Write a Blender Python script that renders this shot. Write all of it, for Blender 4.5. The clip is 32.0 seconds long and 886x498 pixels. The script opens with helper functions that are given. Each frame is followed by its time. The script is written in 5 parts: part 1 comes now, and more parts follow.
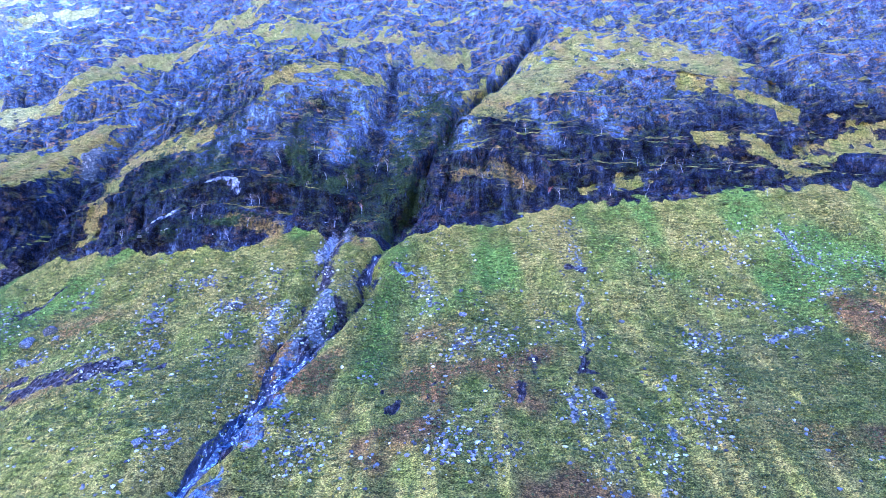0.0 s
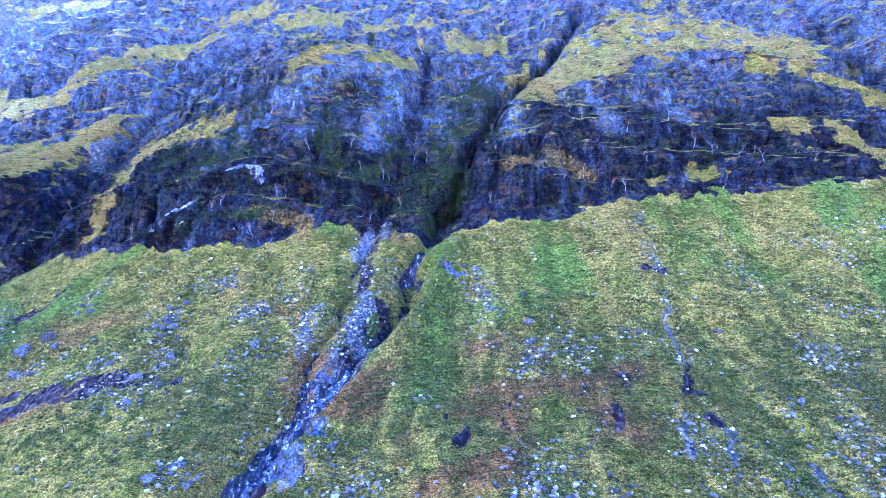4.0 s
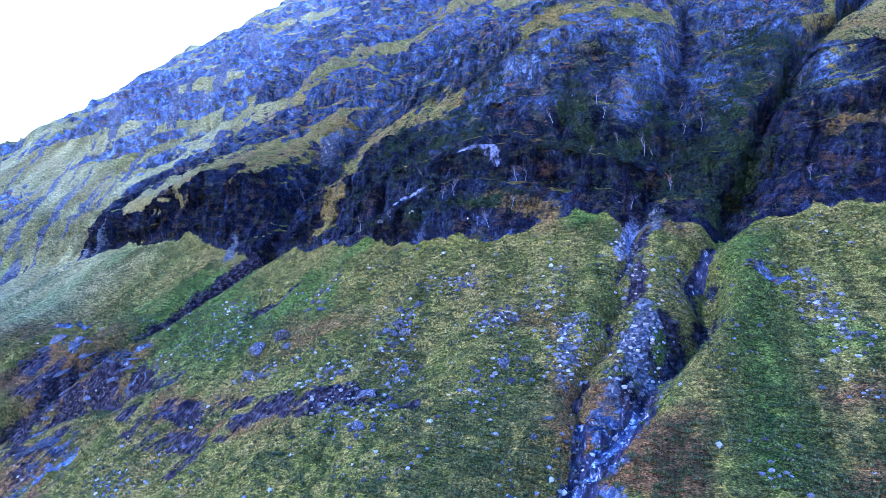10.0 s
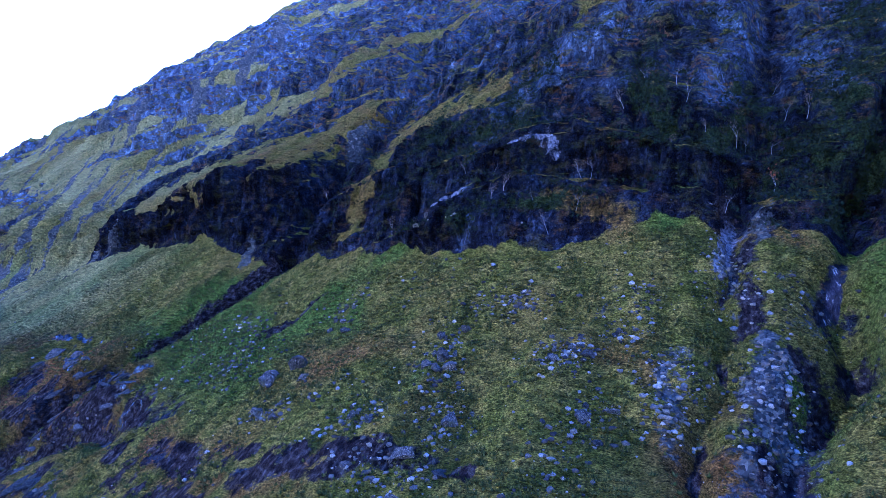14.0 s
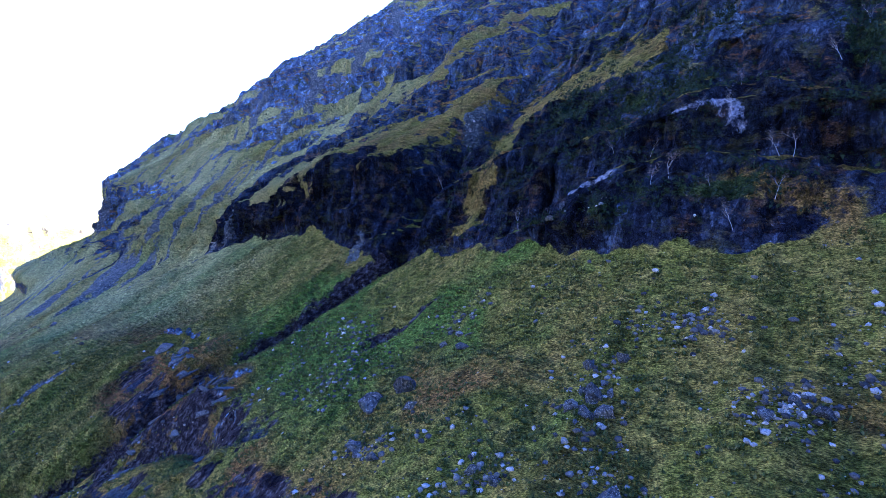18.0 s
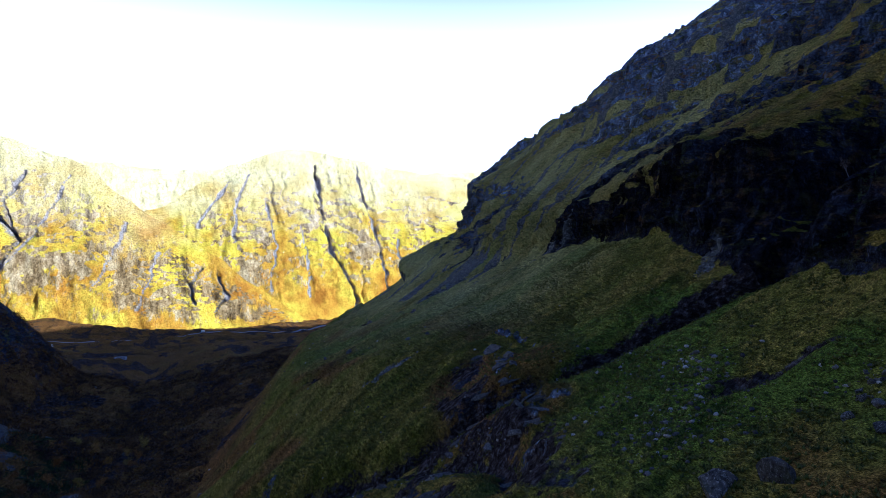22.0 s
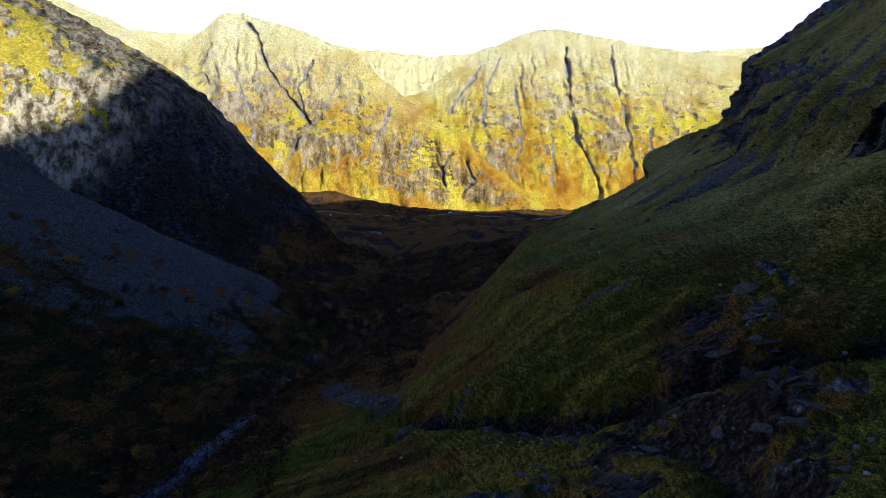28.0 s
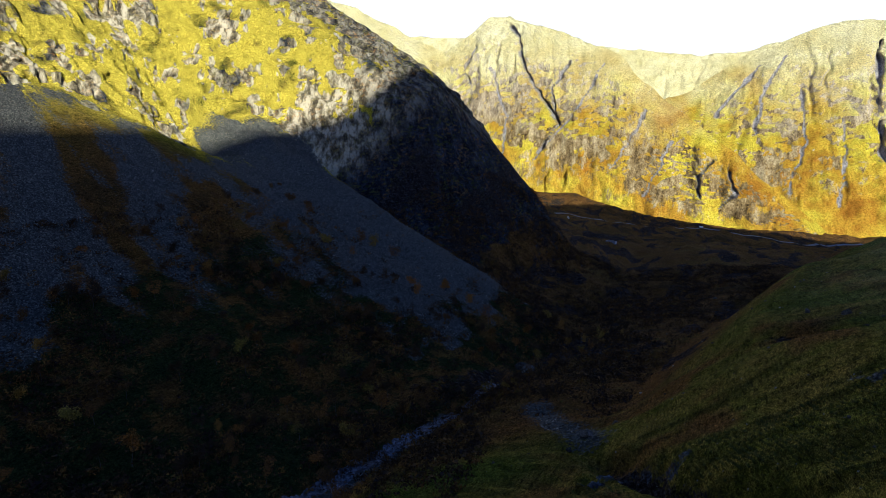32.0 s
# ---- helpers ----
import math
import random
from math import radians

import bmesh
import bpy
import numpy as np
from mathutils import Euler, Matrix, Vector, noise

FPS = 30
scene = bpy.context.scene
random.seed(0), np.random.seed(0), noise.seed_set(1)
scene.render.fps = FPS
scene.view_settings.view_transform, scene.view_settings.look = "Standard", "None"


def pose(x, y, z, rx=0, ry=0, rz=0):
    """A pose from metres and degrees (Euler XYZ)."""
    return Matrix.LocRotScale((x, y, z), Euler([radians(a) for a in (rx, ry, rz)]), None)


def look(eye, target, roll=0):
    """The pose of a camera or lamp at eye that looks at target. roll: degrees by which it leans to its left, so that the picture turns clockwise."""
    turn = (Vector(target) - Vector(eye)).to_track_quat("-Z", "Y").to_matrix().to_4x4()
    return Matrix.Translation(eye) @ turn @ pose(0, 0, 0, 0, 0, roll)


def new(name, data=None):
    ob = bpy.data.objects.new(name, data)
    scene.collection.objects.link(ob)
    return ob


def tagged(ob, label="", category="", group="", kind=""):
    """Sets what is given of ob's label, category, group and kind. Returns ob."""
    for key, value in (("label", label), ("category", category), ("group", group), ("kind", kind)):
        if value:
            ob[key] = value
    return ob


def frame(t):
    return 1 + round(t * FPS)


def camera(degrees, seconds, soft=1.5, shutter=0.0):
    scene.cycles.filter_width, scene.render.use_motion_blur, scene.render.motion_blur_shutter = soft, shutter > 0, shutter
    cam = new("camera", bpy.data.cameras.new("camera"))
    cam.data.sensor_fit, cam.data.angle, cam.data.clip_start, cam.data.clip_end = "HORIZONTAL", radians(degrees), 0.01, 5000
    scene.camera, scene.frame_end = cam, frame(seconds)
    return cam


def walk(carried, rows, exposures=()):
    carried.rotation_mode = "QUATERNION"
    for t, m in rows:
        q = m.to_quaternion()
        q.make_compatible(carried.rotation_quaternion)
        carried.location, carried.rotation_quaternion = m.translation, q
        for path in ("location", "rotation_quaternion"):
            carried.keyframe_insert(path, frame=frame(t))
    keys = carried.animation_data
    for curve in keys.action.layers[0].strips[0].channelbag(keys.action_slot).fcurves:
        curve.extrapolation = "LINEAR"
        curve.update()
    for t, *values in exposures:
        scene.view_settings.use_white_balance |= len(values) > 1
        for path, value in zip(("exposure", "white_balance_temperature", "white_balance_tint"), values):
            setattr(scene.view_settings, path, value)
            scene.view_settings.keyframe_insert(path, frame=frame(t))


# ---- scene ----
# seconds, stops, kelvin, tint
EXPOSURES = [(0, 5.55, 3580, 41), (6, 5.55, 3580, 41), (9, 5.1, 3550, 41), (11, 4.4, 3500, 40), (13, 3.7, 3450, 40), (16, 3.7, 3450, 40), (18, 3.6, 3480, 36), (20, 2.65, 3650, 31), (22, 1.6, 3850, 27), (24, 0.9, 4050, 26), (27, 1.1, 4150, 24), (32, 1.08, 4250, 21)]
# seconds, place, pitch, roll and heading in degrees
PATH = [
    (0, -0.00, -0.00, -0.00, -3.74, 0.10, -0.00),
    (0.5, -1.18, 2.18, -0.46, -3.65, 0.10, 0.13),
    (1, -2.39, 4.33, -0.77, -3.63, 0.11, 0.20),
    (1.5, -3.56, 6.59, -1.10, -3.59, 0.11, 0.31),
    (2, -4.90, 8.84, -1.54, -3.50, 0.13, 0.34),
    (2.5, -6.17, 11.07, -1.97, -3.38, 0.18, 0.44),
    (3, -7.43, 13.31, -2.40, -3.28, 0.26, 0.53),
    (3.5, -8.71, 15.83, -2.82, -3.20, 0.34, 0.66),
    (5.5, -14.34, 24.03, -3.92, -3.16, 0.23, 1.00),
    (6, -15.58, 26.09, -4.27, -3.15, 0.15, 1.09),
    (6.5, -16.72, 28.15, -4.61, -3.16, 0.06, 2.19),
    (7, -18.14, 30.02, -4.92, -3.22, -0.04, 4.62),
    (7.5, -19.22, 32.01, -5.11, -3.27, -0.10, 8.11),
    (8, -20.61, 34.05, -5.03, -3.43, -0.17, 12.61),
    (8.5, -21.55, 36.31, -5.08, -3.51, -0.30, 16.55),
    (9, -22.81, 38.33, -5.23, -3.45, -0.30, 18.12),
    (9.5, -24.16, 40.33, -5.35, -3.40, -0.28, 19.32),
    (10, -25.32, 42.21, -5.37, -3.40, -0.30, 20.32),
    (10.5, -26.55, 44.27, -5.47, -3.33, -0.27, 20.98),
    (11, -27.98, 46.09, -5.49, -3.25, -0.18, 21.27),
    (11.5, -29.32, 48.18, -5.36, -3.26, -0.14, 21.57),
    (12, -30.72, 50.06, -5.32, -3.23, -0.06, 21.79),
    (12.5, -31.97, 52.14, -5.20, -3.28, -0.06, 22.07),
    (13, -33.09, 54.47, -4.97, -3.37, -0.00, 22.38),
    (13.5, -34.25, 56.74, -4.89, -3.38, 0.01, 22.66),
    (15.5, -39.75, 64.85, -5.12, -3.35, 0.19, 23.16),
    (16, -41.04, 66.91, -5.26, -4.07, 0.13, 23.27),
    (16.5, -42.43, 68.79, -5.35, -3.98, 0.19, 23.33),
    (17, -43.72, 70.63, -5.26, -3.96, 0.19, 24.51),
    (17.5, -44.98, 72.54, -5.13, -4.08, 0.10, 28.39),
    (18, -46.30, 74.38, -5.20, -4.14, 0.13, 33.95),
    (18.5, -47.77, 76.51, -5.45, -4.10, 0.08, 39.80),
    (19, -48.99, 78.50, -5.57, -4.12, -0.02, 45.41),
    (19.5, -50.43, 80.44, -5.71, -4.08, 0.01, 50.30),
    (20, -51.98, 82.24, -5.87, -4.10, 0.03, 54.97),
    (20.5, -53.16, 83.88, -5.82, -4.15, -0.03, 59.44),
    (21, -54.59, 85.36, -5.84, -4.14, -0.02, 62.90),
    (21.5, -56.09, 86.76, -5.90, -4.08, 0.09, 65.32),
    (22, -57.67, 88.04, -5.91, -4.08, 0.08, 67.91),
    (22.5, -59.45, 89.23, -6.07, -5.13, 0.23, 70.10),
    (23, -61.29, 90.52, -6.03, -8.42, 0.06, 72.58),
    (23.5, -63.14, 91.72, -6.09, -11.99, -0.06, 75.16),
    (24, -65.03, 92.82, -6.19, -15.42, -0.16, 77.09),
    (24.5, -66.83, 93.72, -6.26, -15.58, -0.25, 78.29),
    (26.5, -73.29, 96.61, -6.18, -15.22, -0.42, 81.25),
    (27, -74.51, 97.13, -5.98, -15.18, -0.29, 84.12),
    (27.5, -76.11, 97.91, -5.91, -15.15, -0.25, 88.11),
    (28, -77.44, 98.51, -5.74, -15.13, -0.13, 92.09),
    (28.5, -79.00, 98.92, -5.84, -15.08, 0.06, 95.72),
    (29, -80.49, 99.42, -5.73, -15.10, 0.08, 99.18),
    (29.5, -82.06, 99.80, -5.69, -15.12, 0.12, 102.67),
    (30, -83.50, 100.06, -5.65, -15.14, 0.16, 106.24),
    (30.5, -85.10, 100.22, -5.80, -15.13, 0.18, 109.49),
    (31, -86.74, 100.27, -6.28, -15.05, 0.24, 112.57),
    (31.5, -88.37, 100.46, -6.26, -15.08, 0.28, 115.25),
    (32, -90.08, 100.35, -6.25, -15.07, 0.29, 116.12),
]
cam = camera(75.07, 32.0, soft=0.7)
CAM_ROWS = [(t, pose(x, y, z, 0, 0, yaw) @ pose(0, 0, 0, 90 + pitch) @ pose(0, 0, 0, 0, 0, roll)) for t, x, y, z, pitch, roll, yaw in PATH]
walk(cam, CAM_ROWS, EXPOSURES)

# ---- light ----
SUN_TO = Vector((0.80, 0.60, 0.36)).normalized()
world = bpy.data.worlds.new("world")
scene.world = world
world.use_nodes = True
wt = world.node_tree
wt.nodes.clear()
sky = wt.nodes.new("ShaderNodeTexSky")
sky.sky_type = "NISHITA"
sky.sun_disc = False
sky.sun_elevation = math.asin(SUN_TO.z)
sky.sun_rotation = math.atan2(SUN_TO.x, SUN_TO.y)
sky.altitude = 200
sky.air_density = 0.7
sky.dust_density = 0.4
wcoord = wt.nodes.new("ShaderNodeTexCoord")
wnoise = wt.nodes.new("ShaderNodeTexNoise")
wnoise.inputs["Scale"].default_value = 2.2
wnoise.inputs["Detail"].default_value = 6
wramp = wt.nodes.new("ShaderNodeValToRGB")
wramp.color_ramp.elements[0].position = 0.64
wramp.color_ramp.elements[1].position = 0.85
wsep = wt.nodes.new("ShaderNodeSeparateXYZ")
wlow = wt.nodes.new("ShaderNodeMapRange")
wlow.inputs["From Min"].default_value = 0.40
wlow.inputs["From Max"].default_value = 0.23
wmul = wt.nodes.new("ShaderNodeMath")
wmul.operation = "MAXIMUM"
wmix = wt.nodes.new("ShaderNodeMix")
wmix.data_type = "RGBA"
wmix.inputs[7].default_value = (14.0, 11.4, 9.4, 1)
wbg = wt.nodes.new("ShaderNodeBackground")
wbg.inputs["Strength"].default_value = 0.05
wout = wt.nodes.new("ShaderNodeOutputWorld")
wt.links.new(wcoord.outputs["Generated"], wnoise.inputs["Vector"])
wt.links.new(wnoise.outputs["Fac"], wramp.inputs["Fac"])
wt.links.new(wcoord.outputs["Generated"], wsep.inputs["Vector"])
wt.links.new(wsep.outputs["Z"], wlow.inputs["Value"])
wt.links.new(wramp.outputs["Color"], wmul.inputs[0])
wt.links.new(wlow.outputs["Result"], wmul.inputs[1])
wt.links.new(wmul.outputs["Value"], wmix.inputs[0])
wt.links.new(sky.outputs["Color"], wmix.inputs[6])
wt.links.new(wmix.outputs[2], wbg.inputs["Color"])
wt.links.new(wbg.outputs["Background"], wout.inputs["Surface"])

sun = new("sun", bpy.data.lights.new("sun", "SUN"))
sun.data.energy = 5.0
sun.data.angle = radians(0.5)
sun.data.color = (1.0, 0.73, 0.32)
sun.matrix_world = look(SUN_TO * 100, (0, 0, 0))


# ---- noise ----
def hashed(ix, iy, iz, seed):
    h = ix * 374761393 + iy * 668265263 + iz * 2147483647 + seed * 144665
    h = (h ^ (h >> 13)) * 1274126177
    h = h ^ (h >> 16)
    return (h & 0xFFFF).astype(np.float32) / 32767.5 - 1.0


def vnoise(x, y, z, seed=0):
    """Smooth value noise between -1 and 1."""
    x, y, z = np.broadcast_arrays(x, y, z)
    fx, fy, fz = np.floor(x), np.floor(y), np.floor(z)
    base = fx.astype(np.int64) * 374761393 + fy.astype(np.int64) * 668265263 + fz.astype(np.int64) * 2147483647 + seed * 144665
    tx, ty, tz = x - fx, y - fy, z - fz
    tx, ty, tz = (t * t * (3 - 2 * t) for t in (tx, ty, tz))
    level = not tz.any()

    def corner(shift):
        h = base + shift
        h ^= h >> 13
        h *= 1274126177
        h ^= h >> 16
        h &= 0xFFFF
        return h.astype(np.float32) / 32767.5 - 1.0

    out = 0
    for dx in (0, 1):
        wx = tx if dx else 1 - tx
        for dy in (0, 1):
            w = wx * (ty if dy else 1 - ty)
            k = dx * 374761393 + dy * 668265263
            if level:
                out = out + w * corner(k)
            else:
                low = corner(k)
                out = out + w * (low + tz * (corner(k + 2147483647) - low))
    return out


def fbm(x, y, z, seed=0, octaves=4, gain=0.5):
    total, amp = 0, 1.0
    for n in range(octaves):
        k = 2.03 ** n
        total = total + amp * vnoise(x * k + 17.3 * n, y * k + 5.1 * n, z * k, seed + n)
        amp *= gain
    return total


def ridged(x, y, z, seed=0, octaves=3):
    total, amp = 0, 1.0
    for n in range(octaves):
        k = 2.03 ** n
        total = total + amp * (1 - 2 * np.abs(vnoise(x * k + 9.7 * n, y * k, z * k, seed + n)))
        amp *= 0.5
    return total


def smoothstep(a, b, v):
    t = np.clip((v - a) / (b - a), 0, 1)
    return t * t * (3 - 2 * t)


def smooth_rows(a, width, axis):
    """A running mean of that many rows, twice."""
    for _ in range(2):
        pad = [(0, 0)] * a.ndim
        pad[axis] = (width, width)
        c = np.cumsum(np.pad(a, pad, mode="edge"), axis=axis)
        n = a.shape[axis]
        hi = np.take(c, np.arange(width + width // 2, width + width // 2 + n), axis=axis)
        lo = np.take(c, np.arange(width + width // 2 - width, width + width // 2 - width + n), axis=axis)
        a = (hi - lo) / width
    return a


# ---- materials ----
def material(name):
    m = bpy.data.materials.new(name)
    m.use_nodes = True
    nt = m.node_tree
    bsdf = nt.nodes["Principled BSDF"]
    return m, nt, bsdf


def n_noise(nt, scale, detail=4, rough=0.55, vector=None):
    n = nt.nodes.new("ShaderNodeTexNoise")
    n.inputs["Scale"].default_value = scale
    n.inputs["Detail"].default_value = detail
    n.inputs["Roughness"].default_value = rough
    if vector is not None:
        nt.links.new(vector, n.inputs["Vector"])
    return n.outputs["Fac"]


def n_noise_colour(nt, scale, vector):
    n = nt.nodes.new("ShaderNodeTexNoise")
    n.inputs["Scale"].default_value = scale
    n.inputs["Detail"].default_value = 4
    nt.links.new(vector, n.inputs["Vector"])
    return n.outputs["Color"]


def n_ramp(nt, fac, stops):
    r = nt.nodes.new("ShaderNodeValToRGB")
    e = r.color_ramp.elements
    while len(e) < len(stops):
        e.new(0.5)
    for el, (p, c) in zip(e, stops):
        el.position, el.color = p, (*c, 1) if len(c) == 3 else c
    nt.links.new(fac, r.inputs["Fac"])
    return r.outputs["Color"]


def n_mix(nt, fac, a, b, blend="MIX"):
    m = nt.nodes.new("ShaderNodeMix")
    m.data_type, m.blend_type = "RGBA", blend
    for sock, v in ((m.inputs[0], fac), (m.inputs[6], a), (m.inputs[7], b)):
        if isinstance(v, (int, float)):
            sock.default_value = v
        elif isinstance(v, tuple):
            sock.default_value = (*v, 1)
        else:
            nt.links.new(v, sock)
    return m.outputs[2]


def n_attr(nt, name):
    a = nt.nodes.new("ShaderNodeAttribute")
    a.attribute_name = name
    return a.outputs["Fac"]


def n_scaled(nt, sx, sy, sz):
    c = nt.nodes.new("ShaderNodeTexCoord")
    m = nt.nodes.new("ShaderNodeMapping")
    m.inputs["Scale"].default_value = (sx, sy, sz)
    nt.links.new(c.outputs["Object"], m.inputs["Vector"])
    return m.outputs["Vector"]


def n_bump(nt, height, strength, distance, bsdf, chain=None):
    b = nt.nodes.new("ShaderNodeBump")
    b.inputs["Strength"].default_value = strength
    b.inputs["Distance"].default_value = distance
    nt.links.new(height, b.inputs["Height"])
    if chain is not None:
        nt.links.new(chain, b.inputs["Normal"])
    nt.links.new(b.outputs["Normal"], bsdf.inputs["Normal"])
    return b.outputs["Normal"]


BLACK, WHITE = (0, 0, 0), (1, 1, 1)


def make_hill_material():
    m, nt, bsdf = material("hillside")
    v1 = n_scaled(nt, 1, 1, 1)
    vs = n_scaled(nt, 1, 1, 0.5)
    vt = n_scaled(nt, 1, 0.35, 1)
    big = n_noise(nt, 0.11, 6, 0.68, n_scaled(nt, 1, 0.28, 0.4))
    mid = n_noise(nt, 0.30, 5, 0.65, v1)
    fine = n_noise(nt, 1.3, 6, 0.72, vt)
    tuft = n_noise(nt, 1.9, 5, 0.8, v1)
    dark = n_ramp(nt, tuft, [(0.36, (0.38, 0.40, 0.38)), (0.47, (0.92, 0.92, 0.92)), (0.61, (1.62, 1.58, 1.50))])
    # narrow treads that sheep and creep have left along the slope
    tread = n_noise(nt, 1.35, 6, 0.72, n_scaled(nt, 0.30, 1.0, 1.25))
    dark = n_mix(nt, 1.0, dark, n_ramp(nt, tread, [(0.37, (0.42, 0.42, 0.43)), (0.47, (0.96, 0.96, 0.96)), (0.62, (1.24, 1.22, 1.18))]), "MULTIPLY")
    # grass
    grass = n_ramp(nt, mid, [(0.30, (0.046, 0.053, 0.004)), (0.5, (0.097, 0.098, 0.010)), (0.68, (0.175, 0.146, 0.021))])
    straw = n_ramp(nt, fine, [(0.3, (0.090, 0.066, 0.010)), (0.65, (0.195, 0.147, 0.026))])
    grass = n_mix(nt, n_ramp(nt, big, [(0.45, BLACK), (0.63, (0.58, 0.58, 0.58))]), grass, straw)
    rust = n_ramp(nt, fine, [(0.3, (0.052, 0.026, 0.009)), (0.7, (0.165, 0.076, 0.020))])
    moor = n_noise(nt, 0.035, 9, 0.70, n_scaled(nt, 1, 0.6, 1))
    rust = n_mix(nt, n_ramp(nt, moor, [(0.40, BLACK), (0.50, WHITE)]), n_mix(nt, 0.60, rust, (0.010, 0.007, 0.011)), rust)
    rust = n_mix(nt, n_ramp(nt, moor, [(0.56, BLACK), (0.66, (0.8, 0.8, 0.8))]), rust, (0.13, 0.085, 0.018))
    grass = n_mix(nt, n_attr(nt, "bracken"), grass, rust)
    lush = n_ramp(nt, fine, [(0.3, (0.042, 0.068, 0.005)), (0.7, (0.094, 0.124, 0.012))])
    grass = n_mix(nt, n_attr(nt, "lush"), grass, lush)
    # golden grass, its colour brightened to carry sunlight across the glen
    gold_lit = n_ramp(nt, fine, [(0.3, (0.22, 0.185, 0.004)), (0.7, (0.54, 0.49, 0.020))])
    grass = n_mix(nt, n_attr(nt, "gold_lit"), grass, gold_lit)
    # pale dry grass, its colour raised for the extra skylight it gets
    dry_lit = n_ramp(nt, fine, [(0.3, (0.145, 0.145, 0.036)), (0.7, (0.32, 0.31, 0.100))])
    grass = n_mix(nt, n_attr(nt, "dry_lit"), grass, dry_lit)
    blade = n_noise(nt, 5.5, 3, 0.65, n_scaled(nt, 0.6, 1.6, 1.6))
    dark = n_mix(nt, 1.0, dark, n_ramp(nt, blade, [(0.36, (0.34, 0.36, 0.34)), (0.50, (0.98, 0.98, 0.98)), (0.64, (2.25, 2.15, 2.0))]), "MULTIPLY")
    grass = n_mix(nt, 1.0, grass, dark, "MULTIPLY")
    # rock: broad tones, broken grain, then upright and level joints
    streak = n_noise(nt, 0.22, 9, 0.70, vs)
    fleck = n_noise(nt, 1.5, 7, 0.8, v1)
    rock = n_ramp(nt, streak, [(0.33, (0.017, 0.018, 0.025)), (0.45, (0.031, 0.035, 0.046)), (0.56, (0.053, 0.063, 0.078)), (0.68, (0.097, 0.114, 0.134))])
    rock = n_mix(nt, 1.0, rock, n_ramp(nt, fleck, [(0.36, (0.34, 0.34, 0.37)), (0.50, (0.92, 0.92, 0.92)), (0.64, (2.2, 2.2, 2.15))]), "MULTIPLY")
    for size, tall, wide, grey, deep in ((0.17, 0.06, 0.022, (0.84, 1.18), 0.45), (0.62, 0.30, 0.050, (0.70, 1.32), 0.45), (1.7, 0.95, 0.07, (0.78, 1.22), 0.55)):
        bent = n_mix(nt, 0.16, n_scaled(nt, size, size, tall), n_noise_colour(nt, 0.30 + size, v1), "ADD")
        cell, gap = nt.nodes.new("ShaderNodeTexVoronoi"), nt.nodes.new("ShaderNodeTexVoronoi")
        gap.feature = "DISTANCE_TO_EDGE"
        for node in (cell, gap):
            node.inputs["Scale"].default_value = 1.0
            nt.links.new(bent, node.inputs["Vector"])
        rock = n_mix(nt, 1.0, rock, n_ramp(nt, cell.outputs["Color"], [(0.2, (grey[0],) * 3), (0.8, (grey[1],) * 3)]), "MULTIPLY")
        rock = n_mix(nt, 1.0, rock, n_ramp(nt, gap.outputs["Distance"], [(0.0, (deep, deep, deep * 1.05)), (wide, WHITE)]), "MULTIPLY")
    bedding = n_noise(nt, 0.9, 5, 0.7, n_scaled(nt, 0.14, 0.3, 1.0))
    rock = n_mix(nt, 1.0, rock, n_ramp(nt, bedding, [(0.38, (0.74, 0.74, 0.76)), (0.48, (1.0, 1.0, 1.0)), (0.62, (1.18, 1.18, 1.18))]), "MULTIPLY")
    rock = n_mix(nt, 1.0, rock, n_ramp(nt, n_attr(nt, "tone"), [(0.0, (0.30, 0.29, 0.33)), (0.40, (0.70, 0.70, 0.73)), (0.70, (1.55, 1.58, 1.63)), (1.0, (2.9, 3.0, 3.05))]), "MULTIPLY")
    # seep streaks, with the shade of the steep lower wall painted in
    seep_shade = n_ramp(nt, n_noise(nt, 0.5, 6, 0.75, n_scaled(nt, 1, 1, 0.22)), [(0.36, (0.10, 0.085, 0.11)), (0.52, (0.27, 0.245, 0.30)), (0.66, (1.2, 1.2, 1.25))])
    rock = n_mix(nt, n_attr(nt, "damp_shade"), rock, n_mix(nt, 1.0, rock, seep_shade, "MULTIPLY"))
    lichen = n_ramp(nt, n_noise(nt, 2.2, 6, 0.78, v1), [(0.60, BLACK), (0.68, (0.7, 0.7, 0.7))])
    rock = n_mix(nt, n_mix(nt, 1.0, lichen, n_ramp(nt, n_attr(nt, "tone"), [(0.3, (0.25, 0.25, 0.25)), (0.7, WHITE)]), "MULTIPLY"), rock, (0.32, 0.34, 0.40))
    # turf, moss and bracken that hold on the broken rock
    moss = n_ramp(nt, n_noise(nt, 0.42, 8, 0.72, n_scaled(nt, 0.6, 0.8, 1.4)), [(0.52, BLACK), (0.57, (0.85, 0.85, 0.85))])
    cover = n_ramp(nt, n_noise(nt, 0.10, 5, 0.7, v1), [(0.40, (0.040, 0.052, 0.012)), (0.50, (0.092, 0.086, 0.022)), (0.58, (0.11, 0.060, 0.022)), (0.66, (0.120, 0.098, 0.036))])
    moss = n_mix(nt, n_attr(nt, "damp_shade"), moss, n_mix(nt, 1.0, moss, (0.22, 0.22, 0.22), "MULTIPLY"))
    rock = n_mix(nt, moss, rock, n_mix(nt, 1.0, cover, dark, "MULTIPLY"))
